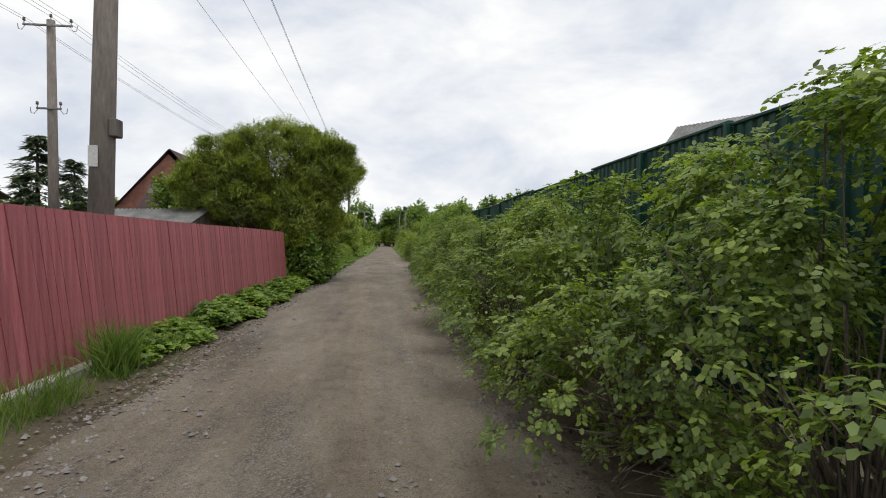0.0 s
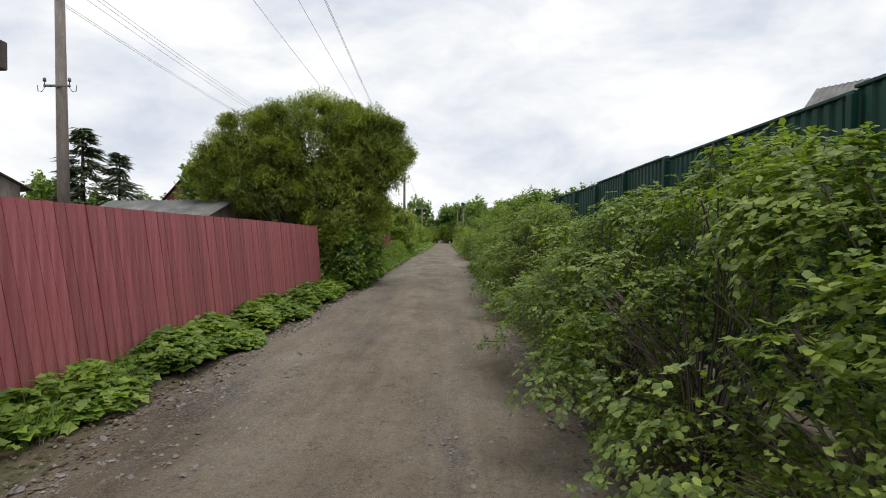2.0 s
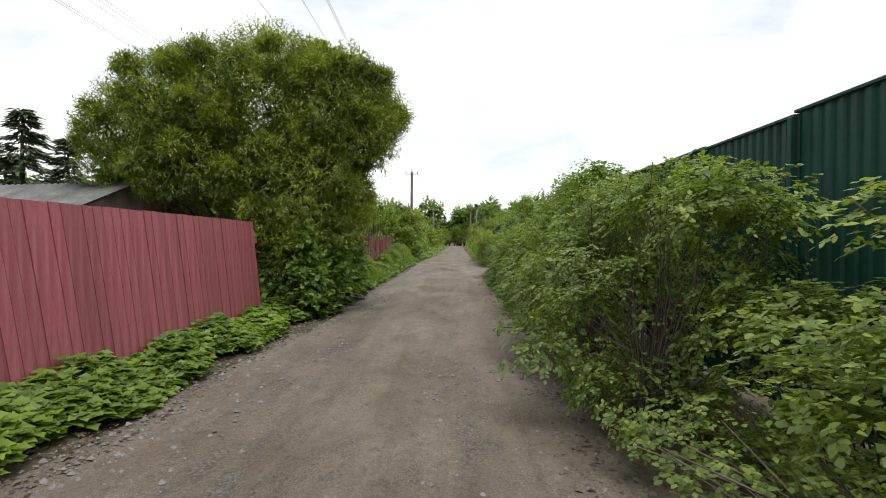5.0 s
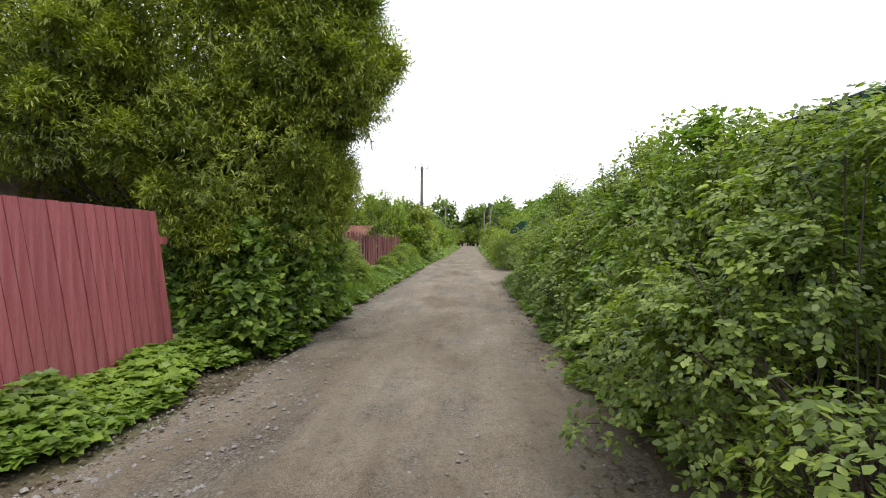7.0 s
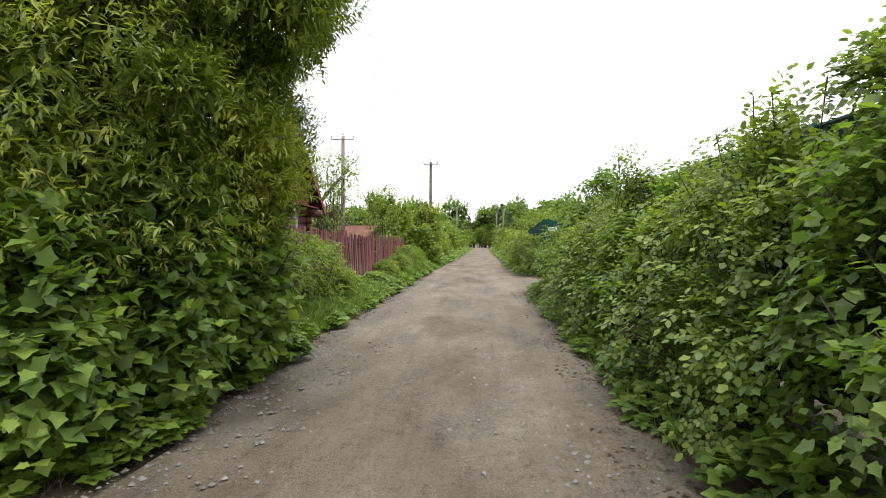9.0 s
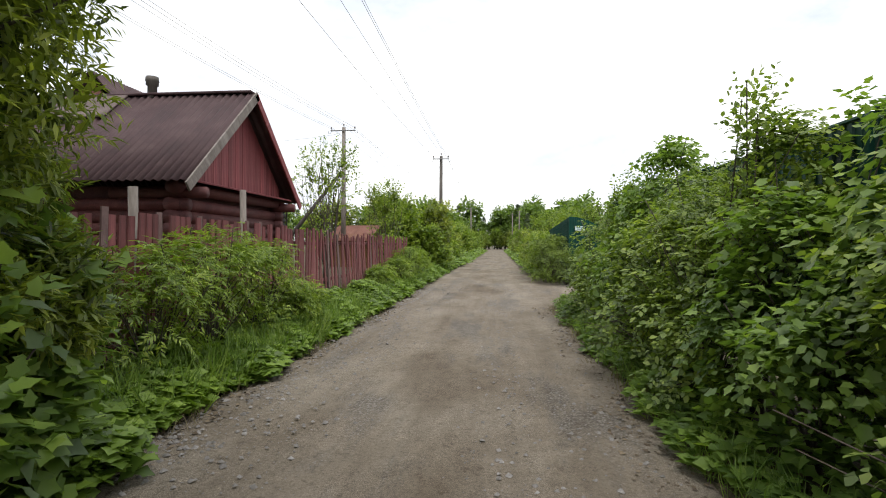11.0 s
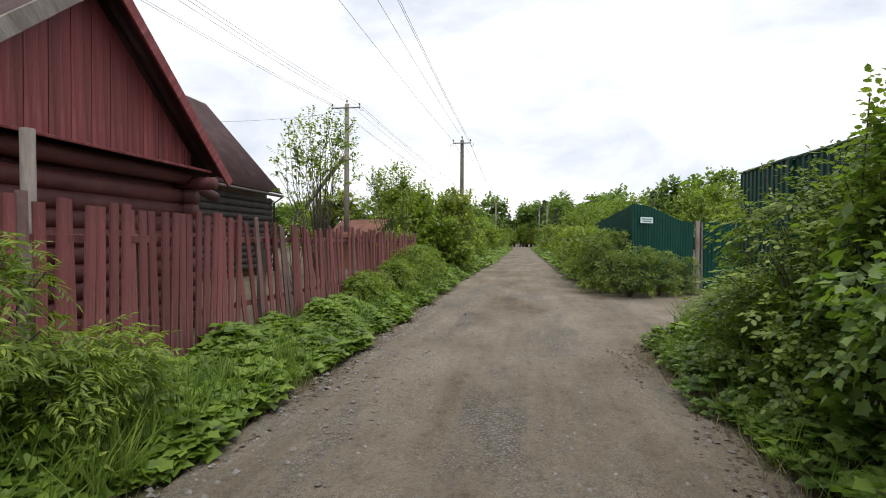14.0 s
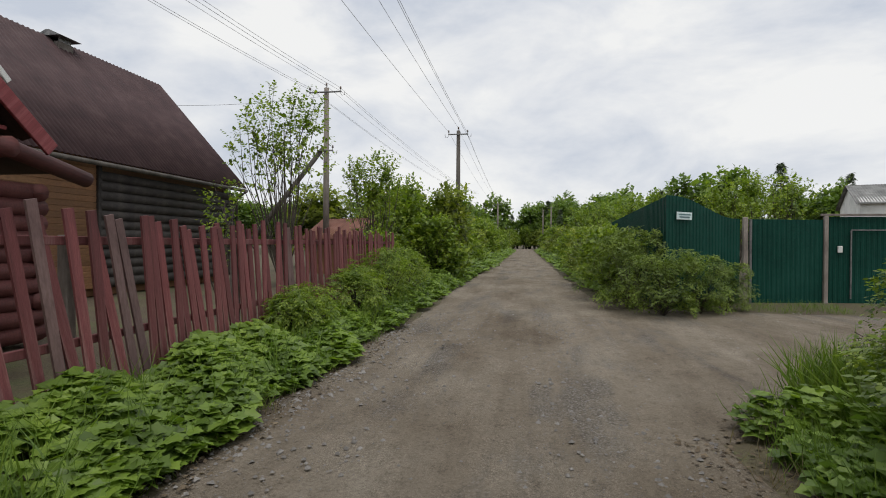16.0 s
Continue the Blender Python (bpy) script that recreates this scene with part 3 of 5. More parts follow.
def gravel(name, label, count, x0, x1, y0, y1, s0, s1):
    tv = np.array([(1, 0, 0), (0, 1, 0), (-1, 0, 0), (0, -1, 0), (0.1, 0.15, 0.75)])
    tf = [(0, 1, 4), (1, 2, 4), (2, 3, 4), (3, 0, 4)]
    x, y = rng.uniform(x0, x1, count), rng.uniform(y0, y1, count)
    drift = np.sin(x * 2.6 + 0.4 * np.sin(y * 0.7)) * 0.5 + 0.5
    keep = rng.random(count) < 0.15 + 0.85 * drift
    x, y = x[keep], y[keep]
    c = len(x)
    base = np.stack([x, y, np.full(c, 0.012)], 1)
    a = rng.uniform(0, 6.283, c)
    way = np.stack([np.cos(a), np.sin(a), rng.normal(0, 0.15, c)], 1)
    up = np.array([0, 0, 1.0]) + rng.normal(0, 0.2, (c, 3))
    sz = s0 + (s1 - s0) * rng.random(c) ** 5
    return tagged(new(name, leaf_mesh(name, M_STONE, base, way, up, sz, (tv, tf))), label, "gravel", kind="stuff")


gravel("gravel", "loose grey stones scattered over the dirt road", 24000, -2.5, 1.2, 0, 36, 0.006, 0.03)
gravel("edge_gravel", "crushed stone along the edge of the road", 5200, -2.75, -2.0, 0, 34, 0.008, 0.035)
gravel("gate_gravel", "loose stones before the green gate", 1400, 1.2, 5.5, 30, 37, 0.006, 0.03)


def litter(name, label, count, x0, x1, y0, y1, size):
    """Dead leaves lying on the ground."""
    x, y = rng.uniform(x0, x1, count), rng.uniform(y0, y1, count)
    a = rng.uniform(0, 6.283, count)
    base = np.stack([x, y, np.maximum(ground_z(x, y), 0.0) + 0.012], 1)
    way = np.stack([np.cos(a), np.sin(a), rng.normal(0.1, 0.15, count)], 1)
    up = np.array([0, 0, 1.0]) + rng.normal(0, 0.3, (count, 3))
    return tagged(new(name, leaf_mesh(name, M_LITTER, base, way, up, size * rng.uniform(0.5, 1.3, count), DIAMOND)), label, "leaf litter", kind="stuff")


litter("leaf_litter", "brown dead leaves along the edge of the road", 4200, -2.75, -2.15, 3, 34, 0.045)
litter("hedge_litter", "brown dead leaves and bits under the hedge", 4200, 0.85, 1.7, 0, 30, 0.045)


# ---- fences ----
def board(name, w, t, h, mat, lean=0.0, pointed=0.0):
    """An upright board; lean shifts its top along y."""
    s = math.tan(radians(lean)) * h
    o = [(-w / 2, 0), (w / 2, 0), (w / 2 + s, h - pointed), (s, h), (-w / 2 + s, h - pointed)] if pointed else [(-w / 2, 0), (w / 2, 0), (w / 2 + s, h), (-w / 2 + s, h)]
    k = len(o)
    vs = [(t / 2, y, z) for y, z in o] + [(-t / 2, y, z) for y, z in o]
    fs = [tuple(range(k)), tuple(range(2 * k - 1, k - 1, -1))] + [(i, i + k, (i + 1) % k + k, (i + 1) % k) for i in range(k)]
    return mesh_of(name, vs, fs, mat)


red_fence = empty("board_fence", (-3.3, 0, 0), "tall dark-red painted board fence along the road", "fence", kind="structure")
red_fence.rotation_euler = (0, radians(-2.5), 0)
part("rail", box_mesh("fence_rail", 0.05, 19.4, 0.09, M_RED, 0.004), red_fence, pose(-0.06, 6.55, 0.55))
part("rail", bpy.data.meshes["fence_rail"], red_fence, pose(-0.06, 6.55, 1.4))
for i in range(8):
    part("post", box_mesh("fence_post", 0.09, 0.09, 1.7, M_WOODGREY, 0.006) if i == 0 else bpy.data.meshes["fence_post"], red_fence, pose(-0.13, -2.6 + 2.65 * i, 0))
plinth = tagged(new("plinth", box_mesh("plinth", 0.14, 8.2, 0.16, M_CONCRETE, 0.02)), "low worn concrete plinth under the red fence", "plinth", kind="structure")
plinth.matrix_basis = pose(-3.16, 1.6, 0)


# ---- green profiled steel fence ----
def profiled(name, width, height, mat, pitch=0.118, depth=0.02, top=None):
    """A folded steel sheet along y with a real profile; top gives the height along it."""
    ys = []
    k = int(round(width / pitch))
    for i in range(k):
        y = i * pitch
        ys += [(y, 0), (y + pitch * 0.42, 0), (y + pitch * 0.52, depth), (y + pitch * 0.90, depth)]
    ys.append((k * pitch, 0))
    vs, fs = [], []
    for y, x in ys:
        t = top(y) if top else height
        vs += [(x, y, 0), (x, y, t), (x + 0.006, y, t), (x + 0.006, y, 0)]
    for i in range(len(ys) - 1):
        a, b = i * 4, i * 4 + 4
        fs += [(a, a + 1, b + 1, b), (a + 1, a + 2, b + 2, b + 1), (a + 2, a + 3, b + 3, b + 2)]
    return mesh_of(name, vs, fs, mat)


green_fence = empty("steel_fence", (2.75, -3.2, 0), "tall dark-green profiled steel fence behind the hedge", "fence", kind="structure")
sheet_me = profiled("steel_sheet", 1.416, 2.22, M_GREEN)
post_me = box_mesh("steel_post", 0.05, 0.05, 2.42, M_GREEN, 0.004)
cap_me = box_mesh("steel_cap", 0.05, 1.42, 0.025, M_GREEN, 0.004)
for i in range(23):
    rise = 0.02 * math.sin(i * 1.7)
    part("sheet", sheet_me, green_fence, pose(0, 1.425 * i, 0.2 + rise))
    part("post", post_me, green_fence, pose(-0.03, 1.425 * i - 0.003, rise))
    part("cap", cap_me, green_fence, pose(0.005, 1.425 * i + 0.71, 2.422 + rise))

# second plot: fence by the gate
corner = Vector((2.62, 36.2, 0))
gate_post = Vector((4.78, 38.0, 0))
far_fence = empty("plot_fence", corner, "teal-green profiled steel fence with a curved top", "fence", kind="structure")
part("sheet", profiled("road_side_sheet", 7.1, 2.4, M_TEAL, top=lambda y: 2.36 - 0.04 * y), far_fence, pose(0, 0.02, 0.1))
turn = math.degrees(math.atan2(gate_post.y - corner.y, gate_post.x - corner.x))
wing_len = (gate_post - corner).length
part("sheet", profiled("wing_sheet", wing_len - 0.05, 2.4, M_TEAL,
                       top=lambda y: 2.38 - 0.42 * (0.5 - 0.5 * math.cos(math.pi * min(1, max(0, (y - 0.25) / (wing_len - 0.5))))), depth=-0.012), far_fence, pose(0, 0, 0.1, 0, 0, turn - 90))
sign = empty("street_sign", corner + (gate_post - corner) * 0.2 + Vector((0.02, -0.05, 1.98)), "pale blue-white street name plate on the green fence", "sign")
sign.rotation_euler = (0, 0, radians(turn))
part("plate", box_mesh("sign_plate", 0.52, 0.012, 0.16, M_SIGN, 0.004), sign)
for j, (w, z) in enumerate(((0.40, 0.095), (0.34, 0.04))):
    part("lettering", box_mesh("sign_line_%d" % j, w, 0.004, 0.028, M_SIGNTEXT, 0), sign, pose(0, -0.009, z))
part("bracket", box_mesh("sign_bracket", 0.03, 0.03, 0.12, M_STEEL, 0.002), sign, pose(0, 0.02, 0.02))

gate = empty("gate", gate_post, "closed teal-green steel yard gate between pale posts", "gate")
gate2 = Vector((6.78, 38.45, 0))
g_turn = math.degrees(math.atan2(gate2.y - gate_post.y, gate2.x - gate_post.x))
part("post", box_mesh("gate_post_a", 0.10, 0.10, 2.1, M_WOODGREY, 0.012), gate, pose(0.05, -0.04, 0))
part("post", box_mesh("gate_post_b", 0.05, 0.06, 2.05, M_STEEL, 0.006), gate, pose(0.17, -0.04, 0))
leaf_m = profiled("gate_sheet", (gate2 - gate_post).length - 0.1, 2.0, M_TEAL, depth=-0.012)
part("leaf", leaf_m, gate, pose(0.15, 0.02, 0.06, 0, 0, g_turn - 90))
off = gate2 - gate_post
part("post", box_mesh("gate_post_c", 0.09, 0.09, 2.15, M_WOODGREY, 0.012), gate, pose(off.x, off.y - 0.04, 0))
part("lintel", box_mesh("gate_lintel", 3.2, 0.07, 0.05, M_WOODGREY, 0.006), gate, pose(off.x + 1.5, off.y - 0.03, 2.15))
part("wicket", profiled("wicket_sheet", 3.4, 2.05, M_TEAL, depth=-0.012), gate, pose(off.x + 0.08, off.y + 0.02, 0.08, 0, 0, -90))
for nm, sx, sz, x, z in (("wicket_bar", 0.03, 1.6, 0.55, 0.2), ("wicket_bar", 0.9, 0.03, 1.0, 1.8)):
    part(nm, box_mesh(nm, sx, 0.03, sz, M_STEEL, 0.004), gate, pose(off.x + x, off.y - 0.03, z))
part("mailbox", box_mesh("mailbox", 0.10, 0.05, 0.16, M_WHITE, 0.012), gate, pose(off.x + 0.32, off.y - 0.02, 1.28), "small white letter box")


# ---- log houses ----
def corrugated(name, along, slope_len, mat, pitch=0.15, amp=0.022, thick=0.02):
    """A wavy roof sheet: waves along x, slope along y, rising from y = 0."""
    vs, fs = [], []
    k = max(4, int(along / pitch * 4))
    for i in range(k + 1):
        x = along * i / k
        z = amp * math.sin(2 * math.pi * x / pitch)
        vs += [(x, 0, z), (x, slope_len, z), (x, slope_len, z - thick), (x, 0, z - thick)]
    for i in range(k):
        a, b = i * 4, i * 4 + 4
        for j in range(4):
            fs.append((a + j, b + j, b + (j + 1) % 4, a + (j + 1) % 4))
    return mesh_of(name, vs, fs, mat, smooth=True)


def roof_pair(parent, ridge_a, ridge_b, half, drop, mat, name, over=0.0):
    """Two wavy slopes falling from a ridge between two points of the plan."""
    a, b = Vector(ridge_a), Vector(ridge_b)
    ln = (b - a).length
    xdir = (b - a).normalized()
    me = corrugated(name, ln, math.hypot(half, drop), mat)
    for s in (1, -1):
        side = Vector((0, 0, 1)).cross(xdir) * s
        down = (side * half - Vector((0, 0, drop))).normalized()
        if s == 1:
            ex, ey, origin = xdir, -down, a + down * math.hypot(half, drop)
        else:
            ex, ey, origin = -xdir, -down, b + down * math.hypot(half, drop)
        m = Matrix((ex, ey, ex.cross(ey))).transposed().to_4x4()
        m.translation = origin
        part("roof_slope", me, parent, Matrix.Translation(-parent.location) @ m)


def log_wall(parent, a, b, z0, z1, mat, d=0.22, name="log"):
    """Round logs laid one on another between two points of the plan."""
    a, b = Vector(a), Vector(b)
    ln = (b - a).length
    me = tube(name, [(0, 0, 0), (ln * 0.5, 0, 0), (ln, 0, 0)], [d * 0.54, d * 0.53, d * 0.52], mat, 10)
    w = math.degrees(math.atan2(b.y - a.y, b.x - a.x))
    for i in range(int((z1 - z0) / (d * 0.92))):
        j = random.uniform(-0.02, 0.02)
        p = a - parent.location
        part("log", me, parent, pose(p.x + j, p.y, z0 + d / 2 + i * d * 0.92, 0, 0, w))


h1 = empty("log_house", (-5.2, 26.8, 0), "old dark-red log house with a board gable and brown roof", "house")
log_wall(h1, (-5.25, 24.85, 0), (-5.25, 28.95, 0), 0.15, 2.3, M_LOG, name="front_log")
log_wall(h1, (-11.8, 25.05, 0), (-5.05, 25.05, 0), 0.15, 2.3, M_LOG, name="side_log")
log_wall(h1, (-11.8, 28.75, 0), (-5.05, 28.75, 0), 0.15, 2.3, M_LOG, name="side_log_back")
part("wall", box_mesh("house_core", 6.4, 3.55, 2.3, M_LOG, 0.01), h1, pose(-3.3, 0.1, 0.1))
part("foundation", box_mesh("house_base", 6.6, 3.9, 0.2, M_CONCRETE, 0.02), h1, pose(-3.3, 0.1, 0))
log_wall(h1, (-6.6, 28.9, 0), (-6.6, 30.8, 0), 0.15, 2.35, M_LOG, name="annexe_log")
log_wall(h1, (-11.0, 30.7, 0), (-6.5, 30.7, 0), 0.15, 2.35, M_LOG, name="annexe_end_log")
part("eave_log", tube("eave_log", [(0, 0, 0), (-0.05, 1.2, -0.24), (-0.1, 2.45, -0.5)], [0.11, 0.11, 0.105], M_LOG, 12), h1, pose(-0.98, 1.95, 2.8))
part("annexe_roof", box_mesh("annexe_roof", 4.6, 2.5, 0.05, M_ROOF, 0.01), h1, pose(-3.55, 3.1, 2.62, -11, 0, 0))
RZ, EZ, HALF = 4.42, 2.42, 2.28
roof_pair(h1, (-12.1, 26.85, RZ), (-4.75, 26.85, RZ), HALF, RZ - EZ, M_ROOF, "house_roof")
part("ridge_cap", box_mesh("ridge_cap", 7.3, 0.22, 0.05, M_ROOF, 0.015), h1, pose(-3.25, 0.05, RZ + 0.0))
part("roof_patch", box_mesh("roof_patch", 4.6, 0.9, 0.035, M_ROOF_TAN, 0.01), h1, pose(-4.5, -0.38, RZ - 0.31, 41, 0, 0), "faded brown patch of newer sheets")
slope = math.degrees(math.atan2(RZ - EZ, HALF))
barge = box_mesh("bargeboard", 0.035, math.hypot(HALF, RZ - EZ) + 0.1, 0.17, M_WOODGREY, 0.005, base=False)
part("bargeboard", barge, h1, pose(0.47, 0.05 - HALF / 2, (RZ + EZ) / 2 - 0.07, slope, 0, 0), "bare grey wooden bargeboard")
part("bargeboard", box_mesh("bargeboard_red", 0.035, math.hypot(HALF, RZ - EZ) + 0.1, 0.15, M_GABLE, 0.005, base=False), h1, pose(0.47, 0.05 + HALF / 2, (RZ + EZ) / 2 - 0.07, -slope, 0, 0))
gb = 0.135
for i in range(28):
    y = -1.88 + gb * i + 0.05
    top = RZ - 0.12 - abs(y - 0.05) * (RZ - EZ) / HALF
    if top > 2.6:
        z0 = 2.50
        w = gb - 0.003
        hL = RZ - 0.12 - abs(y - w / 2 - 0.05) * (RZ - EZ) / HALF - z0
        hR = RZ - 0.12 - abs(y + w / 2 - 0.05) * (RZ - EZ) / HALF - z0
        me = mesh_of("gable_board", [(x, yy, z) for x in (0.012, -0.012) for yy, z in ((-w / 2, 0), (w / 2, 0), (w / 2, max(0.02, hR)), (-w / 2, max(0.02, hL)))],
                     [(0, 1, 2, 3), (7, 6, 5, 4), (0, 4, 5, 1), (1, 5, 6, 2), (2, 6, 7, 3), (3, 7, 4, 0)], M_GABLE)
        part("gable_board", me, h1, pose(0.12 + 0.006 * (i % 2), y, z0))
part("gable_shelf", box_mesh("gable_shelf", 0.34, 3.9, 0.035, M_GABLE, 0.006), h1, pose(0.22, 0.05, 2.47, 0, 12, 0))
part("tie_beam", tube("tie_beam", [(0, -2.1, 0), (0, 0, 0), (0, 2.15, 0)], [0.11, 0.11, 0.10], M_LOG, 10), h1, pose(0.05, 0.05, 2.36))
for y in (-1.75, 1.95):
    part("purlin_end", tube("purlin_end", [(-1.2, 0, 0), (0.1, 0, 0), (0.48, 0, 0)], [0.1, 0.1, 0.095], M_LOG, 10), h1, pose(0, y, 2.28))
part("chimney", tube("chimney", [(0, 0, 0), (0, 0, 0.36), (0, 0, 0.37), (0, 0, 0.44), (0, 0, 0.45), (0, 0, 0.54)], [0.09, 0.09, 0.12, 0.12, 0.13, 0.12], M_POLE_DARK, 12), h1, pose(-1.75, 0.05, RZ - 0.15), "round dark metal chimney")
for y, hgt in ((25.45, 2.36), (22.75, 2.12)):
    p = empty("porch_post", (-4.3, y, 0), "bare grey upright timber post by the log house", "post", "posts by the log house")
    part("shaft", tube("porch_shaft", [(0, 0, 0), (0.01, 0.01, 1.1), (0, 0, hgt)], [0.06, 0.055, 0.055], M_POLE, 8), p)

h2 = empty("far_house", (-10.65, 38, 0), "log house with dark walls, orange siding and brown roof", "house")
log_wall(h2, (-10.65, 36.1, 0), (-10.65, 42.0, 0), 0.3, 3.3, M_LOG_DARK, 0.26, "dark_log")
log_wall(h2, (-16.9, 41.8, 0), (-10.55, 41.8, 0), 0.3, 3.3, M_LOG_DARK, 0.26, "dark_log_end")
sid = box_mesh("siding_plank", 0.03, 2.7, 0.135, M_SIDING, 0.006)
for i in range(24):
    part("plank", sid, h2, pose(0.02, -3.27, 0.3 + 0.14 * i, 0, 4, 0))
part("wall", box_mesh("far_house_core", 6.4, 8.6, 3.5, M_SIDING, 0.01), h2, pose(-3.3, -0.35, 0.1))
part("corner_board", box_mesh("corner_board", 0.1, 0.12, 3.2, M_LOG_DARK, 0.01), h2, pose(0.06, -1.9, 0.2))
R2, E2 = 7.3, 3.4
roof_pair(h2, (-13.8, 33.3, R2), (-13.8, 42.4, R2), 3.5, R2 - E2, M_ROOF, "far_roof")
gab = prism("end_gable", [(-3.35, 0), (3.35, 0), (0, R2 - E2 - 0.35)], 0.12, M_SIDING)
part("gable", gab, h2, pose(-3.15, 3.95, 3.45))
part("gable", prism("south_gable", [(-3.35, 0), (3.35, 0), (0, R2 - E2 - 0.35)], 0.12, M_ROOF_RED), h2, pose(-3.25, -4.45, 3.45))
win = part("window", box_mesh("gable_window", 0.8, 0.05, 0.8, M_WHITE, 0.01), h2, pose(-3.1, -4.55, 4.2))
part("pane", box_mesh("gable_pane", 0.62, 0.02, 0.62, M_GLASS, 0), win, pose(0, -0.03, 0.09))
part("chimney", box_mesh("far_chimney", 0.5, 0.5, 0.7, M_BRICK, 0.015), h2, pose(-3.1, 0.1, R2 - 0.8), "grey masonry chimney with a metal hood")
part("chimney_hood", prism("chimney_hood", [(-0.42, 0), (0.42, 0), (0.06, 0.17), (-0.06, 0.17)], 0.75, M_STEEL), h2, pose(-3.1, 0.1, R2 + 0.02))
for dx in (-0.2, 0.2):
    part("hood_leg", box_mesh("hood_leg", 0.03, 0.4, 0.17, M_STEEL, 0), h2, pose(-3.1 + dx, 0.1, R2 - 0.13))
dorm = part("dormer", prism("dormer_gable", [(-0.95, 0), (0.95, 0), (0, 0.95)], 1.9, M_SIDING), h2, pose(-1.2, -4.9, 4.75, 0, 0, 90), "orange boarded dormer")
db = box_mesh("dormer_barge", 0.05, 1.42, 0.13, M_WHITE, 0.006, base=False)
for s in (1, -1):
    part("dormer_trim", db, h2, pose(-0.22, -4.9 + s * 0.5, 5.26, -s * 45, 0, 0))
part("gutter", tube("gutter", [(0, -9.2, 0), (0, 0, 0)], [0.06, 0.06], M_POLE_DARK, 8), h2, pose(0.42, 4.3, 3.3))
part("downpipe", tube("downpipe", [(0.5, 0, 0), (0.12, 0, -0.25), (0.1, 0, -3.1)], [0.045] * 3, M_POLE_DARK, 8), h2, pose(0, 4.15, 3.27))


def hut(name, label, x, y, w, d, eave, ridge, wall, roof, turn=0):
    h = empty(name, (x, y, 0), label, "shed" if w < 6 else "house")
    h.rotation_euler = (0, 0, radians(turn))
    part("wall", prism(name + "_walls", [(-w / 2, 0), (w / 2, 0), (w / 2, eave), (0, ridge - 0.06), (-w / 2, eave)], d, wall), h)
    me = corrugated(name + "_slope", d + 0.5, math.hypot(w / 2 + 0.3, (ridge - eave) * (w / 2 + 0.3) / (w / 2)), roof)
    a = math.degrees(math.atan2(ridge - eave, w / 2))
    dropv = (ridge - eave) * (w / 2 + 0.3) / (w / 2)
    part("roof_slope", me, h, pose(-w / 2 - 0.3, d / 2 + 0.25, ridge - dropv, 0, 0, -90) @ pose(0, 0, 0, a, 0, 0))
    part("roof_slope", me, h, pose(w / 2 + 0.3, -d / 2 - 0.25, ridge - dropv, 0, 0, 90) @ pose(0, 0, 0, a, 0, 0))
    return h


hut("garden_shed", "low shed with a grey corrugated roof behind the fence", -7.9, 17.2, 2.6, 3.6, 2.0, 2.55, M_WOODGREY, M_SLATE, 80)
hut("garden_hut", "small hut with a rust-red roof among bushes", -8.2, 47.5, 2.4, 2.6, 1.8, 2.55, M_SIDING, M_ROOF_RED, 70)
hut("neighbour_house", "weathered house with a grey roof behind the fence", 12.8, 14.6, 4.4, 6.0, 4.1, 5.9, M_WOODGREY, M_SLATE, 35)
hut("grey_roof_house", "distant house with a dark grey roof", -19, 18.5, 6.5, 7, 3.2, 5.0, M_WOODGREY, M_POLE_DARK, 60)
wh = hut("white_house", "white rendered house with a pale roof", 26.0, 63, 7, 9, 4.2, 5.6, M_WHITE, M_SLATE, 70)
part("window", box_mesh("white_house_window", 0.9, 0.06, 1.1, M_GLASS, 0.01), wh, pose(-3.53, -2.0, 2.7, 0, 0, 90))
part("window", bpy.data.meshes["white_house_window"], wh, pose(-3.53, 1.5, 2.7, 0, 0, 90))


# ---- poles and wires ----
def power_pole(x, y, h, r, label, arm=1.1, lean=(0, 0), lower=False, box=False, mat=None, top_pin=True, arm_turn=0):
    p = empty("power_pole", (x, y, 0), label, "power pole", "power poles along the road")
    part("shaft", tube("pole_shaft", [(0, 0, -0.1), (lean[0] * 0.5, lean[1] * 0.5, h * 0.5), (lean[0], lean[1], h)], [r, r * 0.87, r * 0.72], mat or M_POLE, 10), p)
    for z, w in ([(h - 0.25, arm)] + ([(h * 0.66, arm * 0.5)] if lower else [])):
        q = lean[0] * z / h
        part("crossarm", box_mesh("crossarm", w, 0.06, 0.06, M_STEEL, 0.008), p, pose(q, -r, z, 0, 0, arm_turn))
        for s in (-1, 1):
            part("insulator", tube("insulator", [(0, 0, 0), (0, 0, 0.1), (0, 0, 0.11), (0, 0, 0.2), (0, 0, 0.22)], [0.012, 0.012, 0.045, 0.04, 0.015], M_CERAMIC, 8), p, pose(q + s * w * 0.47, -r, z + 0.04))
            part("hook", tube("hook", [(0, 0, 0), (0.1 * s, 0, -0.14), (0.2 * s, 0, -0.12), (0.22 * s, 0, 0.05)], [0.012] * 4, M_STEEL, 5), p, pose(q + s * w * 0.45, -r, z))
    if top_pin:
        part("insulator", bpy.data.meshes["insulator"], p, pose(lean[0], lean[1], h))
    if box:
        part("meter_box", box_mesh("meter_box", 0.10, 0.22, 0.26, M_POLE_DARK, 0.012), p, pose(r + 0.08, -0.02, 2.95), "small grey metal box")
        part("notice", box_mesh("pole_notice", 0.13, 0.008, 0.3, M_WHITE, 0.001), p, pose(0.04, -r - 0.006, 2.5), "torn pale paper notice")
    return p


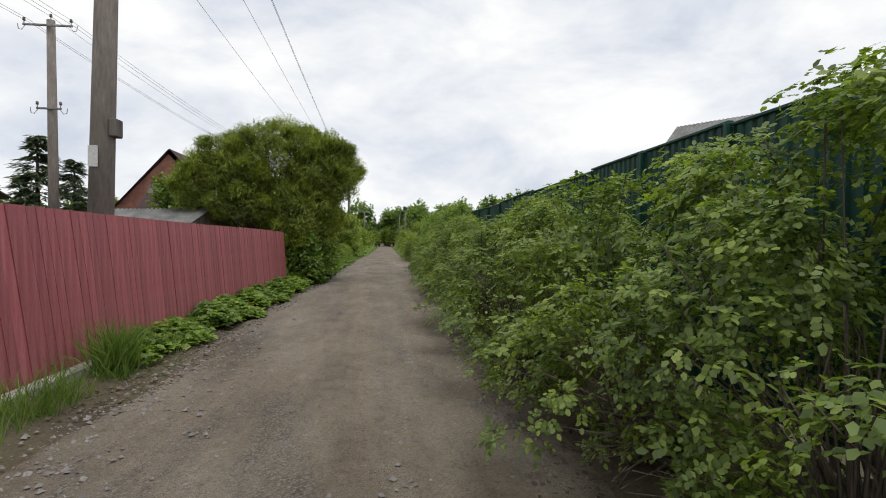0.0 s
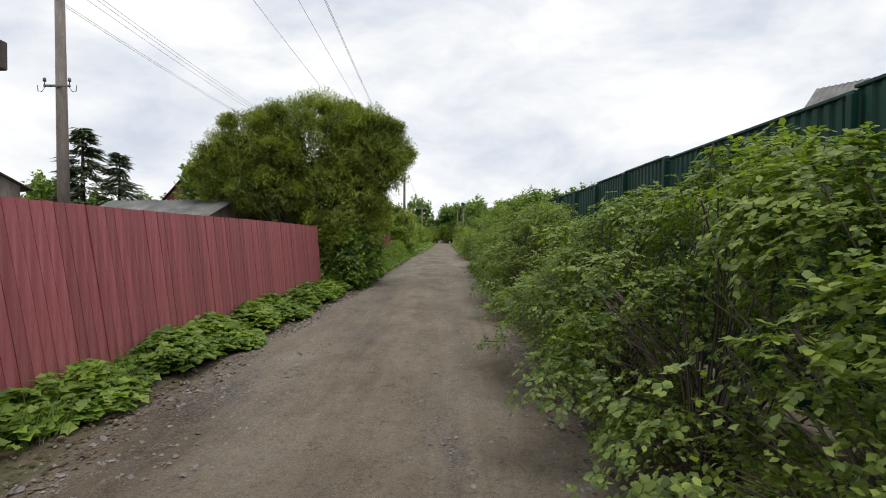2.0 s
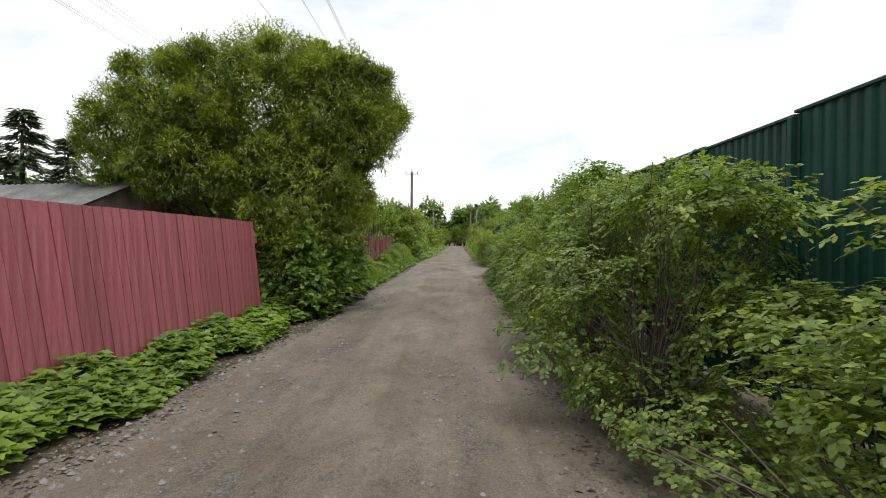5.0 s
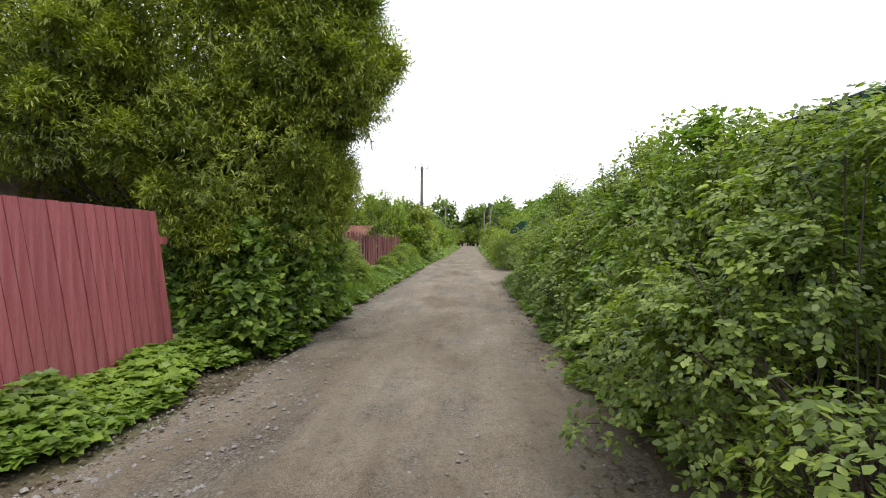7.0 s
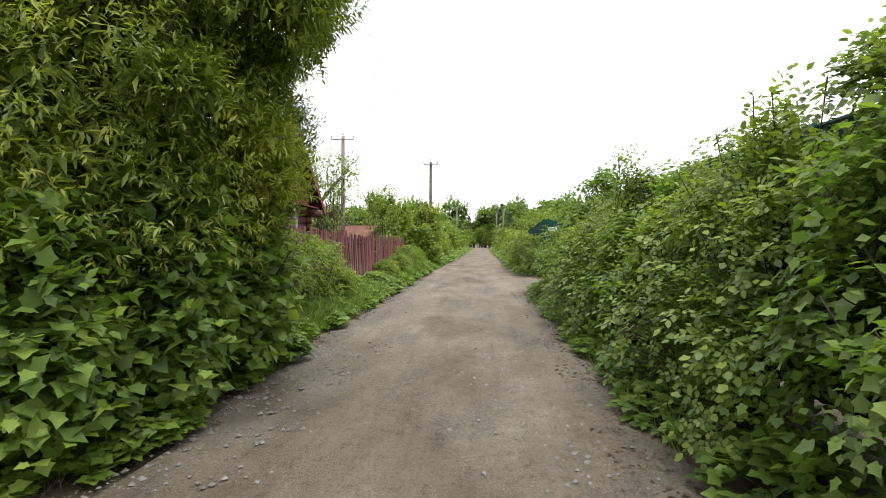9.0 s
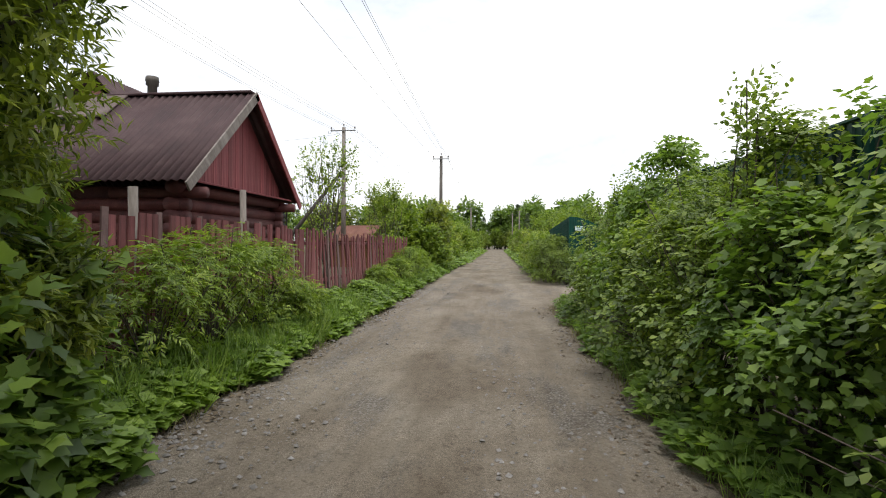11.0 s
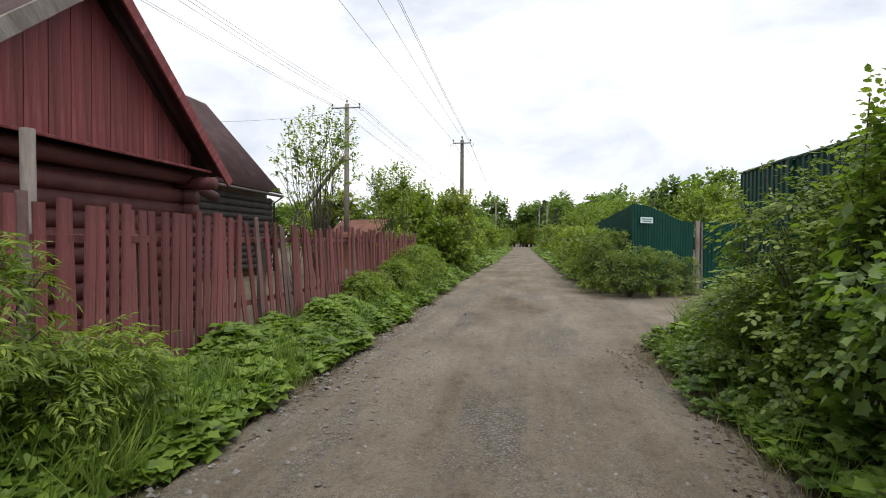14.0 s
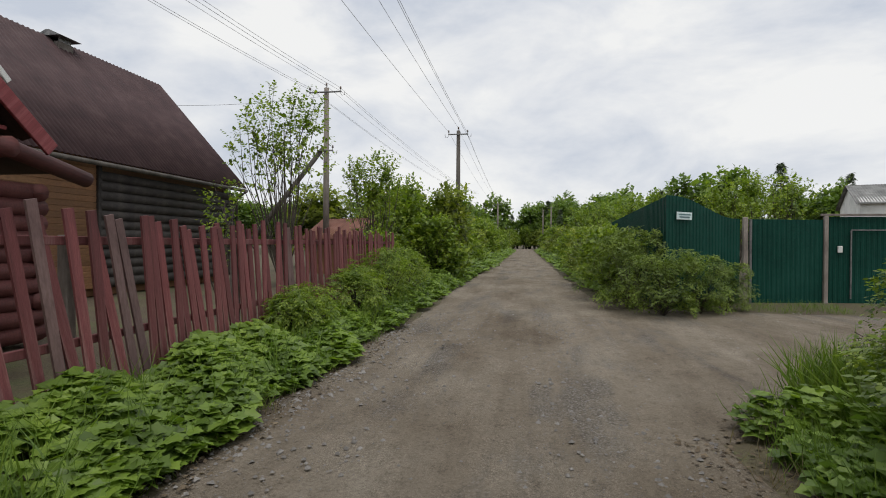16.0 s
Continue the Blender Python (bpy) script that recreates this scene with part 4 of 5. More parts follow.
power_pole(-4.2, 6.6, 8.4, 0.185, "thick weathered pole behind the red fence", 2.1, (0.22, 0), box=True)
power_pole(-10.8, 16.8, 8.6, 0.17, "weathered wooden power pole with crossarm", 1.5, (-0.1, 0), lower=True)
pb = power_pole(-9.0, 46.8, 8.3, 0.15, "wooden power pole with a diagonal brace", 1.5, lower=True)
part("brace", tube("pole_brace", [(-4.6, -0.3, 0), (-2.35, -0.15, 2.9), (-0.1, 0, 5.7)], [0.13, 0.12, 0.1], M_POLE_DARK, 8), pb, label="dark diagonal timber brace")
power_pole(-3.9, 53, 7.6, 0.14, "dark power pole with insulators beside the road", 1.1, lower=False, mat=M_POLE_DARK)
power_pole(-4.4, 104, 7.6, 0.14, "dark power pole far along the road", 1.2)
power_pole(4.2, 118, 8.0, 0.15, "pale power pole far along the road", 0.8)
power_pole(3.4, 136, 8.6, 0.15, "pale power pole far along the road", 0.8)


def wire(a, b, sag, r=0.006):
    a, b = Vector(a), Vector(b)
    pts = [a.lerp(b, f) - Vector((0, 0, sag * 4 * f * (1 - f))) for f in [i / 24 for i in range(25)]]
    w = new("overhead_wire", tube("overhead_wire", pts, [r] * 25, M_WIRE, 4))
    return tagged(w, "thin grey overhead power line between poles", "cable", "overhead wires")


for x0, x1, z in ((-5.2, -4.4, 8.25), (-4.0, -3.9, 8.5), (-3.05, -3.45, 8.3), (-2.95, -3.35, 8.0)):
    wire((x0, 6.5, z), (x1, 52.9, z - 0.75), 0.5)
    wire((x0, -34, z), (x0, 6.5, z), 0.5)
    wire((x1, 52.9, z - 0.75), (x1 - 0.5, 104, z - 0.75), 0.5)
for dx, z in ((-0.72, 8.6), (-0.6, 8.45), (0.0, 8.7), (0.62, 8.6), (0.72, 8.4)):
    wire((-10.85 + dx, 16.7, z), (-9 + dx, 46.7, z - 0.3), 0.45)
    wire((-10.85 + dx, -20, z), (-10.85 + dx, 16.7, z), 0.45)
    wire((-9 + dx, 46.7, z - 0.3), (-7 + dx, 92, z - 0.5), 0.6)
wire((-9.3, 46.7, 7.9), (-16, 41, 6.4), 0.25, 0.007)


# ---- the big willow ----
willow_masses = [(-4.0, 18.3, 4.32, 2.3, 2.1, 1.6), (-5.65, 18.6, 3.2, 1.7, 1.9, 1.4), (-2.5, 18.0, 4.12, 1.42, 1.6, 1.38), (-3.1, 17.9, 2.5, 1.5, 1.8, 1.75),
                 (-3.05, 17.6, 1.5, 0.85, 1.25, 1.25), (-6.6, 18.4, 2.3, 1.1, 1.4, 1.1), (-5.2, 17.2, 4.05, 1.5, 1.2, 1.25), (-1.85, 17.7, 3.75, 0.9, 0.95, 1.05),
                 (-3.0, 18.8, 2.5, 1.15, 0.9, 1.5), (-3.6, 18.8, 3.6, 1.35, 0.9, 1.4), (-2.85, 19.0, 1.3, 0.75, 0.9, 1.1), (-5.0, 16.8, 2.8, 1.15, 0.85, 0.85),
                 (-6.3, 17.4, 3.45, 1.15, 1.1, 1.25), (-1.8, 17.9, 4.15, 0.9, 1.05, 0.95), (-2.25, 18.9, 2.4, 0.6, 0.65, 0.95)]
tufts = []
wr = random.Random(21)
for mx, my, mz, ax, ay, az in willow_masses:
    for j in range(int(6 * (ax * ay + ay * az + ax * az) / 2)):
        w1, cz = wr.uniform(0, 6.283), wr.uniform(-0.6, 1)
        cr_ = math.sqrt(1 - cz * cz)
        q = wr.uniform(0.22, 0.36)
        tufts.append((mx + ax * 0.9 * cr_ * math.cos(w1), my + ay * 0.9 * cr_ * math.sin(w1), mz + az * 0.9 * cz, q, q, q * 0.8))
tufts = [t for t in tufts if all(sum(((t[i] - m_[i]) / m_[i + 3]) ** 2 for i in range(3)) > 0.7 for m_ in willow_masses)]
willow = bush("willow", "large round willow overhanging the end of the red fence", willow_masses + tufts, 34000, 9, 0.095, 0.22, LANCE, M_WILLOW, "tree", limbs=34, r0=0.035,
              shell=0.15, spread=0.85, lift=0.35, root=(-3.9, 18.4, 0.0), inner=0.4, low=-0.8, inner_size=2.0)
part("trunk", tube("willow_trunk", [(-3.9, 18.4, -0.1), (-3.95, 18.3, 1.2), (-4.0, 18.3, 2.6)], [0.3, 0.22, 0.16], M_BARK, 10), willow)

# lobed-leaf saplings below the willow
for (x, y, h, w) in ((-2.7, 16.75, 1.7, 0.5), (-2.5, 17.7, 2.3, 0.62), (-2.45, 18.8, 2.1, 0.6), (-2.6, 19.5, 1.6, 0.5), (-3.5, 17.1, 1.7, 0.55), (-3.8, 18.3, 1.8, 0.6)):
    bush("maple_sapling", "young maple with broad lobed leaves beside the road",
         [(0, 0, h * 0.58, w, w, h * 0.46), (0.12, -0.15, h * 0.3, w * 0.9, w * 0.95, h * 0.32)], 430, 5, 0.138, 0.28, LOBED, M_MAPLE,
         "shrub", "saplings under the willow", at=(x, y, 0.05), limbs=22, r0=0.014, inner=0.3, shell=0.4)

# ---- hedge behind the verge: wild rose ----
rose_kinds = []
for s in range(4):
    r = random.Random(s + 3)
    lobes = []
    for j in range(9):
        f = j / 8
        z = 0.35 + 1.35 * f
        q = r.uniform(0.32, 0.52)
        lobes.append((-0.46 + 0.75 * f * f + r.uniform(-0.16, 0.16) + (0.0 if j % 2 else 0.25), r.uniform(-0.75, 0.75), z, q, q * r.uniform(0.9, 1.3), q * r.uniform(0.75, 1.0)))
    lobes += [(0.05, -0.5, 0.3, 0.5, 0.55, 0.3), (0.05, 0.5, 0.32, 0.5, 0.55, 0.3), (0.62, 0, 0.9, 0.7, 0.95, 0.8), (0.3, -0.45, 1.5, 0.4, 0.5, 0.38), (0.35, 0.4, 1.55, 0.42, 0.5, 0.4)]
    rose_kinds.append(lobes)
spots = [(1.66, -1.4, 1.16), (1.62, 0.2, 1.13), (1.52, 1.7, 1.0), (1.44, 3.2, 0.93), (1.44, 4.7, 0.97), (1.44, 6.2, 0.94), (1.5, 7.7, 0.85), (2.05, 9.3, 0.62), (1.55, 10.8, 1.0), (1.58, 12.3, 1.06), (1.68, 13.6, 1.08)]
first = {}
rose_hollows = [[(-0.4, 0.35, 0.92, 0.7, 0.4, 0.22)], [(-0.45, -0.4, 0.55, 0.6, 0.4, 0.22)], [(-0.5, -0.1, 0.55, 0.75, 0.6, 0.27)], [(-0.45, 0.5, 0.8, 0.6, 0.35, 0.25)]]
for i, (x, y, sc) in enumerate(spots):
    k = i % 4
    m = pose(x, y, 0.06, 0, 0, (i * 7) % 19 - 9)
    if k not in first:
        c = first[k] = bush("rose_bush", "dense wild rose bush of small green leaflets along the road", rose_kinds[k], 1250, 8, 0.033, 0.092, LEAFLET, M_ROSE,
                            "shrub", "rose hedge along the road", limbs=60, r0=0.008, inner=1.0, shell=0.34, at=(0, 0, 0), inner_size=1.2, gap=0.95, feathered=(5, 3), hollows=rose_hollows[k])
        c.matrix_basis = m
    else:
        c = copy_thing(first[k], m)
    c.scale = (1, 1.02, sc)

# taller raspberry and viburnum growth farther along
tall = {}
spots = [(1.95, 14.4, 1.0), (2.0, 15.9, 1.12), (1.95, 17.4, 1.08), (2.05, 18.9, 1.08), (2.0, 20.3, 0.98), (1.95, 21.8, 1.0), (2.0, 23.3, 1.0), (2.05, 24.9, 1.2), (2.05, 26.2, 1.0), (2.2, 27.5, 0.58)]
for i, (x, y, sc) in enumerate(spots):
    k = i % 3
    m = pose(x, y, 0.06, 0, 0, (i * 17) % 23 - 11)
    if k not in tall:
        r = random.Random(k + 40)
        lobes = [(0.4, 0, 1.0, 0.75, 0.95, 0.95), (0.42, 0.25 - 0.3 * k, 2.0, 0.42, 0.5, 0.5)]
        for j in range(11):
            f = j / 10
            q = r.uniform(0.32, 0.52)
            lobes.append((-0.40 + 0.75 * f * f + r.uniform(-0.15, 0.15) + (0.0 if j % 2 else 0.22), r.uniform(-0.7, 0.7), 0.4 + 1.55 * f, q, q * r.uniform(0.9, 1.3), q))
        tall[k] = bush("viburnum_bush", "tall leafy roadside shrub with broad toothed leaves", lobes, 900, 7, 0.066 if k == 1 else 0.052, 0.135, LOBED if k == 1 else LEAFLET, M_MAPLE if k == 1 else M_ROSE,
                       "shrub", "roadside shrubs before the green fence", limbs=46, r0=0.009, inner=0.9, shell=0.34, inner_size=1.15, gap=0.9, feathered=(5, 1 if k == 1 else 2))
        tall[k].matrix_basis = m
        tall[k].scale = (1, 1, sc)
    else:
        c = copy_thing(tall[k], m)
        c.scale = (1, 1, sc)


# slender young trees that stand above the hedge
def slender(name, label, x, y, h, spread_w, count, size, mat, shape=OVATE, base=0.35, limbs=16):
    lobes = [(0, 0, h * 0.62, spread_w, spread_w, h * 0.36), (spread_w * 0.4, 0.1, h * 0.8, spread_w * 0.55, spread_w * 0.55, h * 0.2), (-spread_w * 0.45, -0.1, h * 0.7, spread_w * 0.6, spread_w * 0.6, h * 0.24)]
    t = bush(name, label, lobes, count, 6, size, 0.32, shape, mat, "tree", "", limbs=limbs, at=(x, y, 0), inner=0, shell=0.85, r0=0.008 + 0.002 * h, lift=0.6)
    part("trunk", tube(name + "_trunk", [(0, 0, -0.05), (0.05, 0.02, h * 0.4), (0, 0.05, h * 0.8)], [0.05, 0.035, 0.012], M_BARK, 7), t)
    return t


for x, y, h in ((2.5, 15.1, 2.7), (2.15, 16.3, 2.9), (2.35, 16.7, 3.0), (2.1, 17.6, 2.8), (2.1, 21.3, 3.0), (2.05, 25.4, 2.75)):
    slender("aspen_sapling", "slender young aspen rising above the hedge", x, y, h, 0.36, 190, 0.065, M_ROSE, limbs=10)
slender("bird_cherry", "sparse young bird cherry with airy crown by the picket fence", -7.6, 39.8, 6.4, 1.75, 430, 0.13, M_SPIREA, limbs=40)
slender("bird_cherry", "sparse young bird cherry with airy crown by the picket fence", -5.6, 42.5, 4.8, 1.2, 420, 0.13, M_SPIREA, limbs=30)
slender("apple_sapling", "thin garden sapling beside the log house", -5.6, 33.4, 2.7, 0.45, 60, 0.08, M_SPIREA, limbs=9)

slender("rowan_sapling", "thin leafy tree top rising beside the willow", -5.2, 19.6, 6.5, 0.5, 130, 0.1, M_SPIREA, limbs=12)
slender("garden_maple", "bright green young tree behind the red fence", -8.4, 20.5, 4.5, 1.1, 420, 0.16, M_HERB, LOBED, limbs=20)
slender("garden_maple", "bright green young tree behind the red fence", -6.9, 21.5, 3.9, 1.0, 360, 0.16, M_HERB, LOBED, limbs=20)

# garden trees beyond the green gate
for x, y, h, w, n in ((5.2, 50, 4.0, 1.7, 420), (7.6, 46, 4.3, 1.5, 420), (9.8, 48, 4.6, 1.7, 380), (4.4, 62, 4.6, 2.0, 420)):
    slender("apple_tree", "old spreading apple tree with an open leafy crown", x, y, h, w, n, 0.14, M_SPIREA, limbs=40)

# ---- left verge shrubs near the log house ----
for x, y, h, w in ((-3.25, 21.6, 1.4, 0.62), (-3.3, 22.7, 1.6, 0.66), (-3.2, 23.8, 1.5, 0.58), (-3.05, 24.6, 0.85, 0.42), (-3.8, 21.0, 1.35, 0.6), (-3.2, 33.6, 1.0, 0.5), (-3.15, 35.4, 1.25, 0.6), (-3.2, 37.2, 1.3, 0.65), (-3.3, 31.6, 0.8, 0.4)):
    bush("spirea_bush", "bright green bushy shrub before the picket fence",
         [(0, -0.2, h * 0.5, w, w, h * 0.48), (0.05, 0.3, h * 0.58, w * 0.85, w * 0.7, h * 0.42)], 250, 6, 0.062, 0.17, LANCE, M_SPIREA,
         "shrub", "shrubs before the picket fence", at=(x, y, 0.1), limbs=34, r0=0.01, inner=0.6, shell=0.35, inner_size=1.2, gap=0.5, feathered=(6, 4))

# ---- low growth along both edges ----
herb_strip("goutweed", "thick goutweed leaves along the foot of the fence", -3.22, -2.5, 7.2, 17.2, 0.33, 5600, 0.095, LOBED, M_HERB)
herb_strip("goutweed_shade", "thick goutweed leaves below the willow", -3.1, -2.22, 16.6, 20.0, 0.48, 2300, 0.10, LOBED, M_HERB)
herb_strip("goutweed_thin", "patchy low goutweed by the fence", -3.2, -2.65, 4.6, 7.4, 0.28, 620, 0.09, LOBED, M_HERB)
herb_strip("goutweed_far", "thick goutweed beside the road before the picket fence", -3.6, -2.42, 19.5, 31.5, 0.42, 8400, 0.118, LOBED, M_HERB)
herb_strip("roadside_weeds", "mixed green weeds along the road edge", -3.7, -2.45, 31, 52, 0.45, 5200, 0.14, DIAMOND, M_HERB)
herb_strip("far_verge_weeds", "tall green weeds along the far road edge", -4.4, -2.15, 50, 125, 0.8, 3600, 0.30, DIAMOND, M_HERB)
herb_strip("far_hedge_weeds", "tall green weeds along the far road edge", 3.6, 1.55, 38.5, 125, 0.7, 4200, 0.28, DIAMOND, M_HERB)
herb_strip("hedge_foot_weeds", "low weeds at the foot of the hedge", 2.0, 1.30, 13.5, 28.6, 0.40, 3000, 0.10, LOBED, M_MAPLE)
grass_strip("verge_grass", "green grass tufts at the foot of the red fence", -3.2, -2.72, 1.5, 9, 0.30, 2600, M_GRASS)
grass_strip("road_edge_grass", "fringe of grass along the road edge", -2.85, -2.45, 19, 48, 0.28, 3600, M_GRASS)
herb_strip("drive_corner_weeds", "low weeds at the corner of the drive", 2.9, 1.5, 27.4, 29.3, 0.38, 900, 0.09, LOBED, M_HERB)
grass_strip("drive_corner_grass", "short grass at the corner of the drive", 1.5, 2.4, 27.6, 29.4, 0.3, 1500, M_GRASS)
grass_strip("yard_corner_grass", "long grass at the corner of the drive", 2.1, 3.3, 27.8, 30.0, 0.62, 4200, M_GRASS)
for x, y, sc in ((2.85, 28.9, 0.56), (3.7, 29.2, 0.6)):
    c = copy_thing(tall[0], pose(x, y, 0.04, 0, 0, (y * 41) % 360))
    c.scale = (0.7, 0.7, sc)
grass_strip("hedge_foot_grass", "grass at the foot of the hedge", 1.35, 1.75, 17, 28.5, 0.32, 2200, M_GRASS)
grass_strip("gate_grass", "short grass before the green gate", 3.0, 6.5, 36.7, 37.7, 0.16, 1800, M_GRASS)
grass_strip("dead_grass", "dry straw at the edge of the road", 1.2, 1.6, 21, 29, 0.22, 900, M_DRY)
grass_strip("dead_grass_verge", "dry straw at the edge of the road", -2.6, -2.35, 16, 32, 0.16, 1200, M_DRY)

grass_strip("long_grass", "long green grass before the shrubs", -3.0, -2.5, 20.6, 27, 0.5, 2600, M_GRASS)
grass_strip("weed_grass", "grass growing among the weeds by the picket fence", -3.5, -2.6, 27, 40, 0.5, 2000, M_GRASS)
grass_strip("grass_tuft", "thick dark tuft of grass by the fence", -2.98, -2.82, 4.3, 4.55, 0.55, 500, M_GRASS)


def dead_branches(x, y, z0, z1, count):
    r = random.Random(int(y * 10))
    ob = empty("dead_branches", (x, y, 0.06), "tangle of bare brown twigs within the hedge", "branches", "bare twigs in the hedge")
    tips = [(r.uniform(-0.45, 0.1), r.uniform(-0.7, 0.7), r.uniform(z0, z1)) for _ in range(count)]
    part("twigs", branch_mesh("dead_twigs", (0.35, 0, 0), tips, M_TWIG, 0.011, 0.003, 4), ob)


for x, y, z0, z1, c in ((1.6, 0.4, 0.15, 1.2, 60), (1.5, 1.6, 0.1, 0.9, 70), (1.5, 3.6, 0.15, 1.2, 60), (1.45, 5.2, 0.1, 1.2, 70), (1.5, 7.0, 0.15, 1.0, 50), (1.6, 11.1, 0.3, 1.3, 44), (1.5, 12.3, 0.15, 1.0, 50), (1.4, 8.9, 0.15, 0.6, 34), (1.55, 14.3, 0.3, 1.2, 46), (1.6, 18.6, 0.2, 0.9, 30), (1.6, 23.6, 0.1, 0.7, 26)):
    dead_branches(x, y, z0, z1, c)

# bush on the road side of the gate and beyond
for x, y, sc in ((2.5, 35.8, 0.7), (3.35, 36.3, 0.6), (4.05, 36.9, 0.52), (2.05, 36.9, 0.86), (1.95, 38.4, 0.92)):
    c = copy_thing(first[int(y) % 4], pose(x, y, 0.02, 0, 0, (y * 37) % 360))
    c.scale = (sc, sc, sc)

# ---- thickets left of the road, farther on ----
thick = {}
for i, (x, y, sx, sz) in enumerate(((2.2, 39.2, 0.85, 0.78), (2.3, 41.2, 0.9, 0.8), (2.4, 43.4, 0.95, 0.85), (2.4, 45.9, 1.0, 0.85), (2.5, 48.6, 1.0, 0.9), (2.8, 51.2, 1.1, 0.9), (-4.5, 40.3, 1.0, 0.75), (-3.6, 44.0, 1.2, 1.0), (-3.7, 46.8, 1.35, 1.6), (-5.3, 45.5, 1.3, 1.65), (-4.2, 50, 1.4, 1.3), (-6.8, 49, 1.5, 1.75), (-3.9, 55, 1.3, 0.95), (-6, 57, 1.7, 1.35), (-4.2, 62, 1.4, 1.0),
                                    (-4.4, 70, 1.7, 1.4), (-4.6, 80, 2.0, 1.7), (3.2, 54, 1.2, 0.9), (3.4, 60, 1.4, 1.0), (3.4, 68, 1.5, 1.1), (3.6, 78, 1.8, 1.3), (3.8, 90, 2.0, 1.5), (-4.6, 92, 2.0, 1.7), (-11, 52, 2.2, 1.8), (-9, 60, 2.4, 2.0), (5.5, 72, 2, 1.5), (-7, 164, 2.4, 2.2), (-3.5, 168, 2.4, 2.2), (0, 169, 2.4, 2.4), (3.5, 168, 2.4, 2.2), (7, 164, 2.4, 2.2), (-5, 120, 2.2, 1.6), (-5, 140, 2.4, 1.8), (5, 108, 2.0, 1.4), (5.2, 135, 2.4, 1.8))):
    k = i % 3
    m = pose(x, y, 0.0, 0, 0, (i * 67) % 360)
    if k not in thick:
        thick[k] = bush("thicket_bush", "tall dense roadside bush of mixed greenery", [(0, -0.4, 0.9, 1.0, 0.9, 0.95), (0.2, 0.5, 1.1, 0.9, 0.8, 1.1), (-0.2, 0.1, 1.8, 0.8, 0.9, 0.8)],
                        430, 8, 0.14, 0.42, DIAMOND, M_WILLOW if k == 2 else M_SPIREA, "shrub", "roadside thicket", limbs=26, r0=0.02, inner=0.6, shell=0.4, lift=0.7)
        c = thick[k]
        c.matrix_basis = m
    else:
        c = copy_thing(thick[k], m)
    c.scale = (sx, sx, sz)


# ---- far woods ----
def woodland_tree(kind):
    if kind == "spruce":
        # whorls of boughs, each hung with short sprays
        boughs, per = 190, 16
        f = np.sort(rng.random(boughs) ** 0.85)
        a = rng.uniform(0, 6.283, boughs)
        reach = ((1 - f) * 2.5 + 0.15) * rng.uniform(0.55, 1.1, boughs)
        g = np.tile(np.linspace(0.15, 1, per), boughs)
        fa, ar, rr = np.repeat(f, per), np.repeat(a, per), np.repeat(reach, per) * g
        n = boughs * per
        base = np.stack([rr * np.cos(ar), rr * np.sin(ar), 0.6 + fa * 9.6 - 0.35 * rr + 0.12 * rr * rr], 1) + rng.normal(0, 0.06, (n, 3))
        tilt = rng.choice([-0.7, 0.7], n) * (1.2 - g)
        way = np.stack([np.cos(ar + tilt), np.sin(ar + tilt), rng.normal(-0.25, 0.2, n)], 1)
        t = empty("spruce_tree", (0, 0, 0), "dark conical spruce tree", "tree", "far woods")
        part("needles", leaf_mesh("spruce_needles", M_FIR, base, way, np.array([0, 0, 1.0]) + rng.normal(0, 0.3, (n, 3)), rng.uniform(0.25, 0.55, n), LANCE), t)
        part("trunk", tube("spruce_trunk", [(0, 0, 0), (0, 0, 5), (0, 0, 10)], [0.16, 0.1, 0.02], M_BARK, 6), t)
        return t
    r = random.Random(kind)
    lobes = [(r.uniform(-1, 1) * 1.4, r.uniform(-1, 1) * 1.4, r.uniform(4.2, 8.2), r.uniform(1.3, 2.1), r.uniform(1.3, 2.1), r.uniform(1.2, 2.0)) for _ in range(7)]
    lobes += [(r.uniform(-1, 1), r.uniform(-1, 1), 2.4, 1.9, 1.9, 1.9)]
    t = bush("woodland_tree", "leafy deciduous tree at the edge of the woods", lobes, 260, 4, 0.7, 0.8, DIAMOND, M_FAR, "tree", "far woods", limbs=10, r0=0.08, inner=0.2, shell=0.35, inner_size=1.8)
    part("trunk", tube("woodland_trunk", [(0, 0, 0), (0.1, 0, 3), (0, 0.1, 7)], [0.2, 0.15, 0.05], M_BARK, 7), t)
    return t


kinds = [woodland_tree(1), woodland_tree(2), woodland_tree(3), woodland_tree("spruce")]
fr = random.Random(5)
places = []
for i in range(46):
    places.append((fr.uniform(-60, -7), fr.uniform(85, 135), fr.uniform(0.66, 0.98)))
for i in range(50):
    places.append((fr.uniform(6, 85), fr.uniform(95, 150), fr.uniform(1.0, 1.4)))
for i in range(14):
    places.append((fr.uniform(-16, 16), fr.uniform(168, 185), fr.uniform(1.2, 1.7)))
for i in range(30):
    places.append((fr.uniform(-85, -34), fr.uniform(45, 100), fr.uniform(0.7, 1.0)))
for i in range(16):
    places.append((-12 + 1.6 * i, fr.uniform(171, 177), fr.uniform(0.8, 1.1)))
for i in range(16):
    places.append((fr.uniform(-13, -6.5), 58 + 4 * i, fr.uniform(0.42, 0.68)))
for i in range(10):
    places.append((fr.uniform(5.5, 9), 75 + 7 * i, fr.uniform(0.5, 0.8)))
used = set()
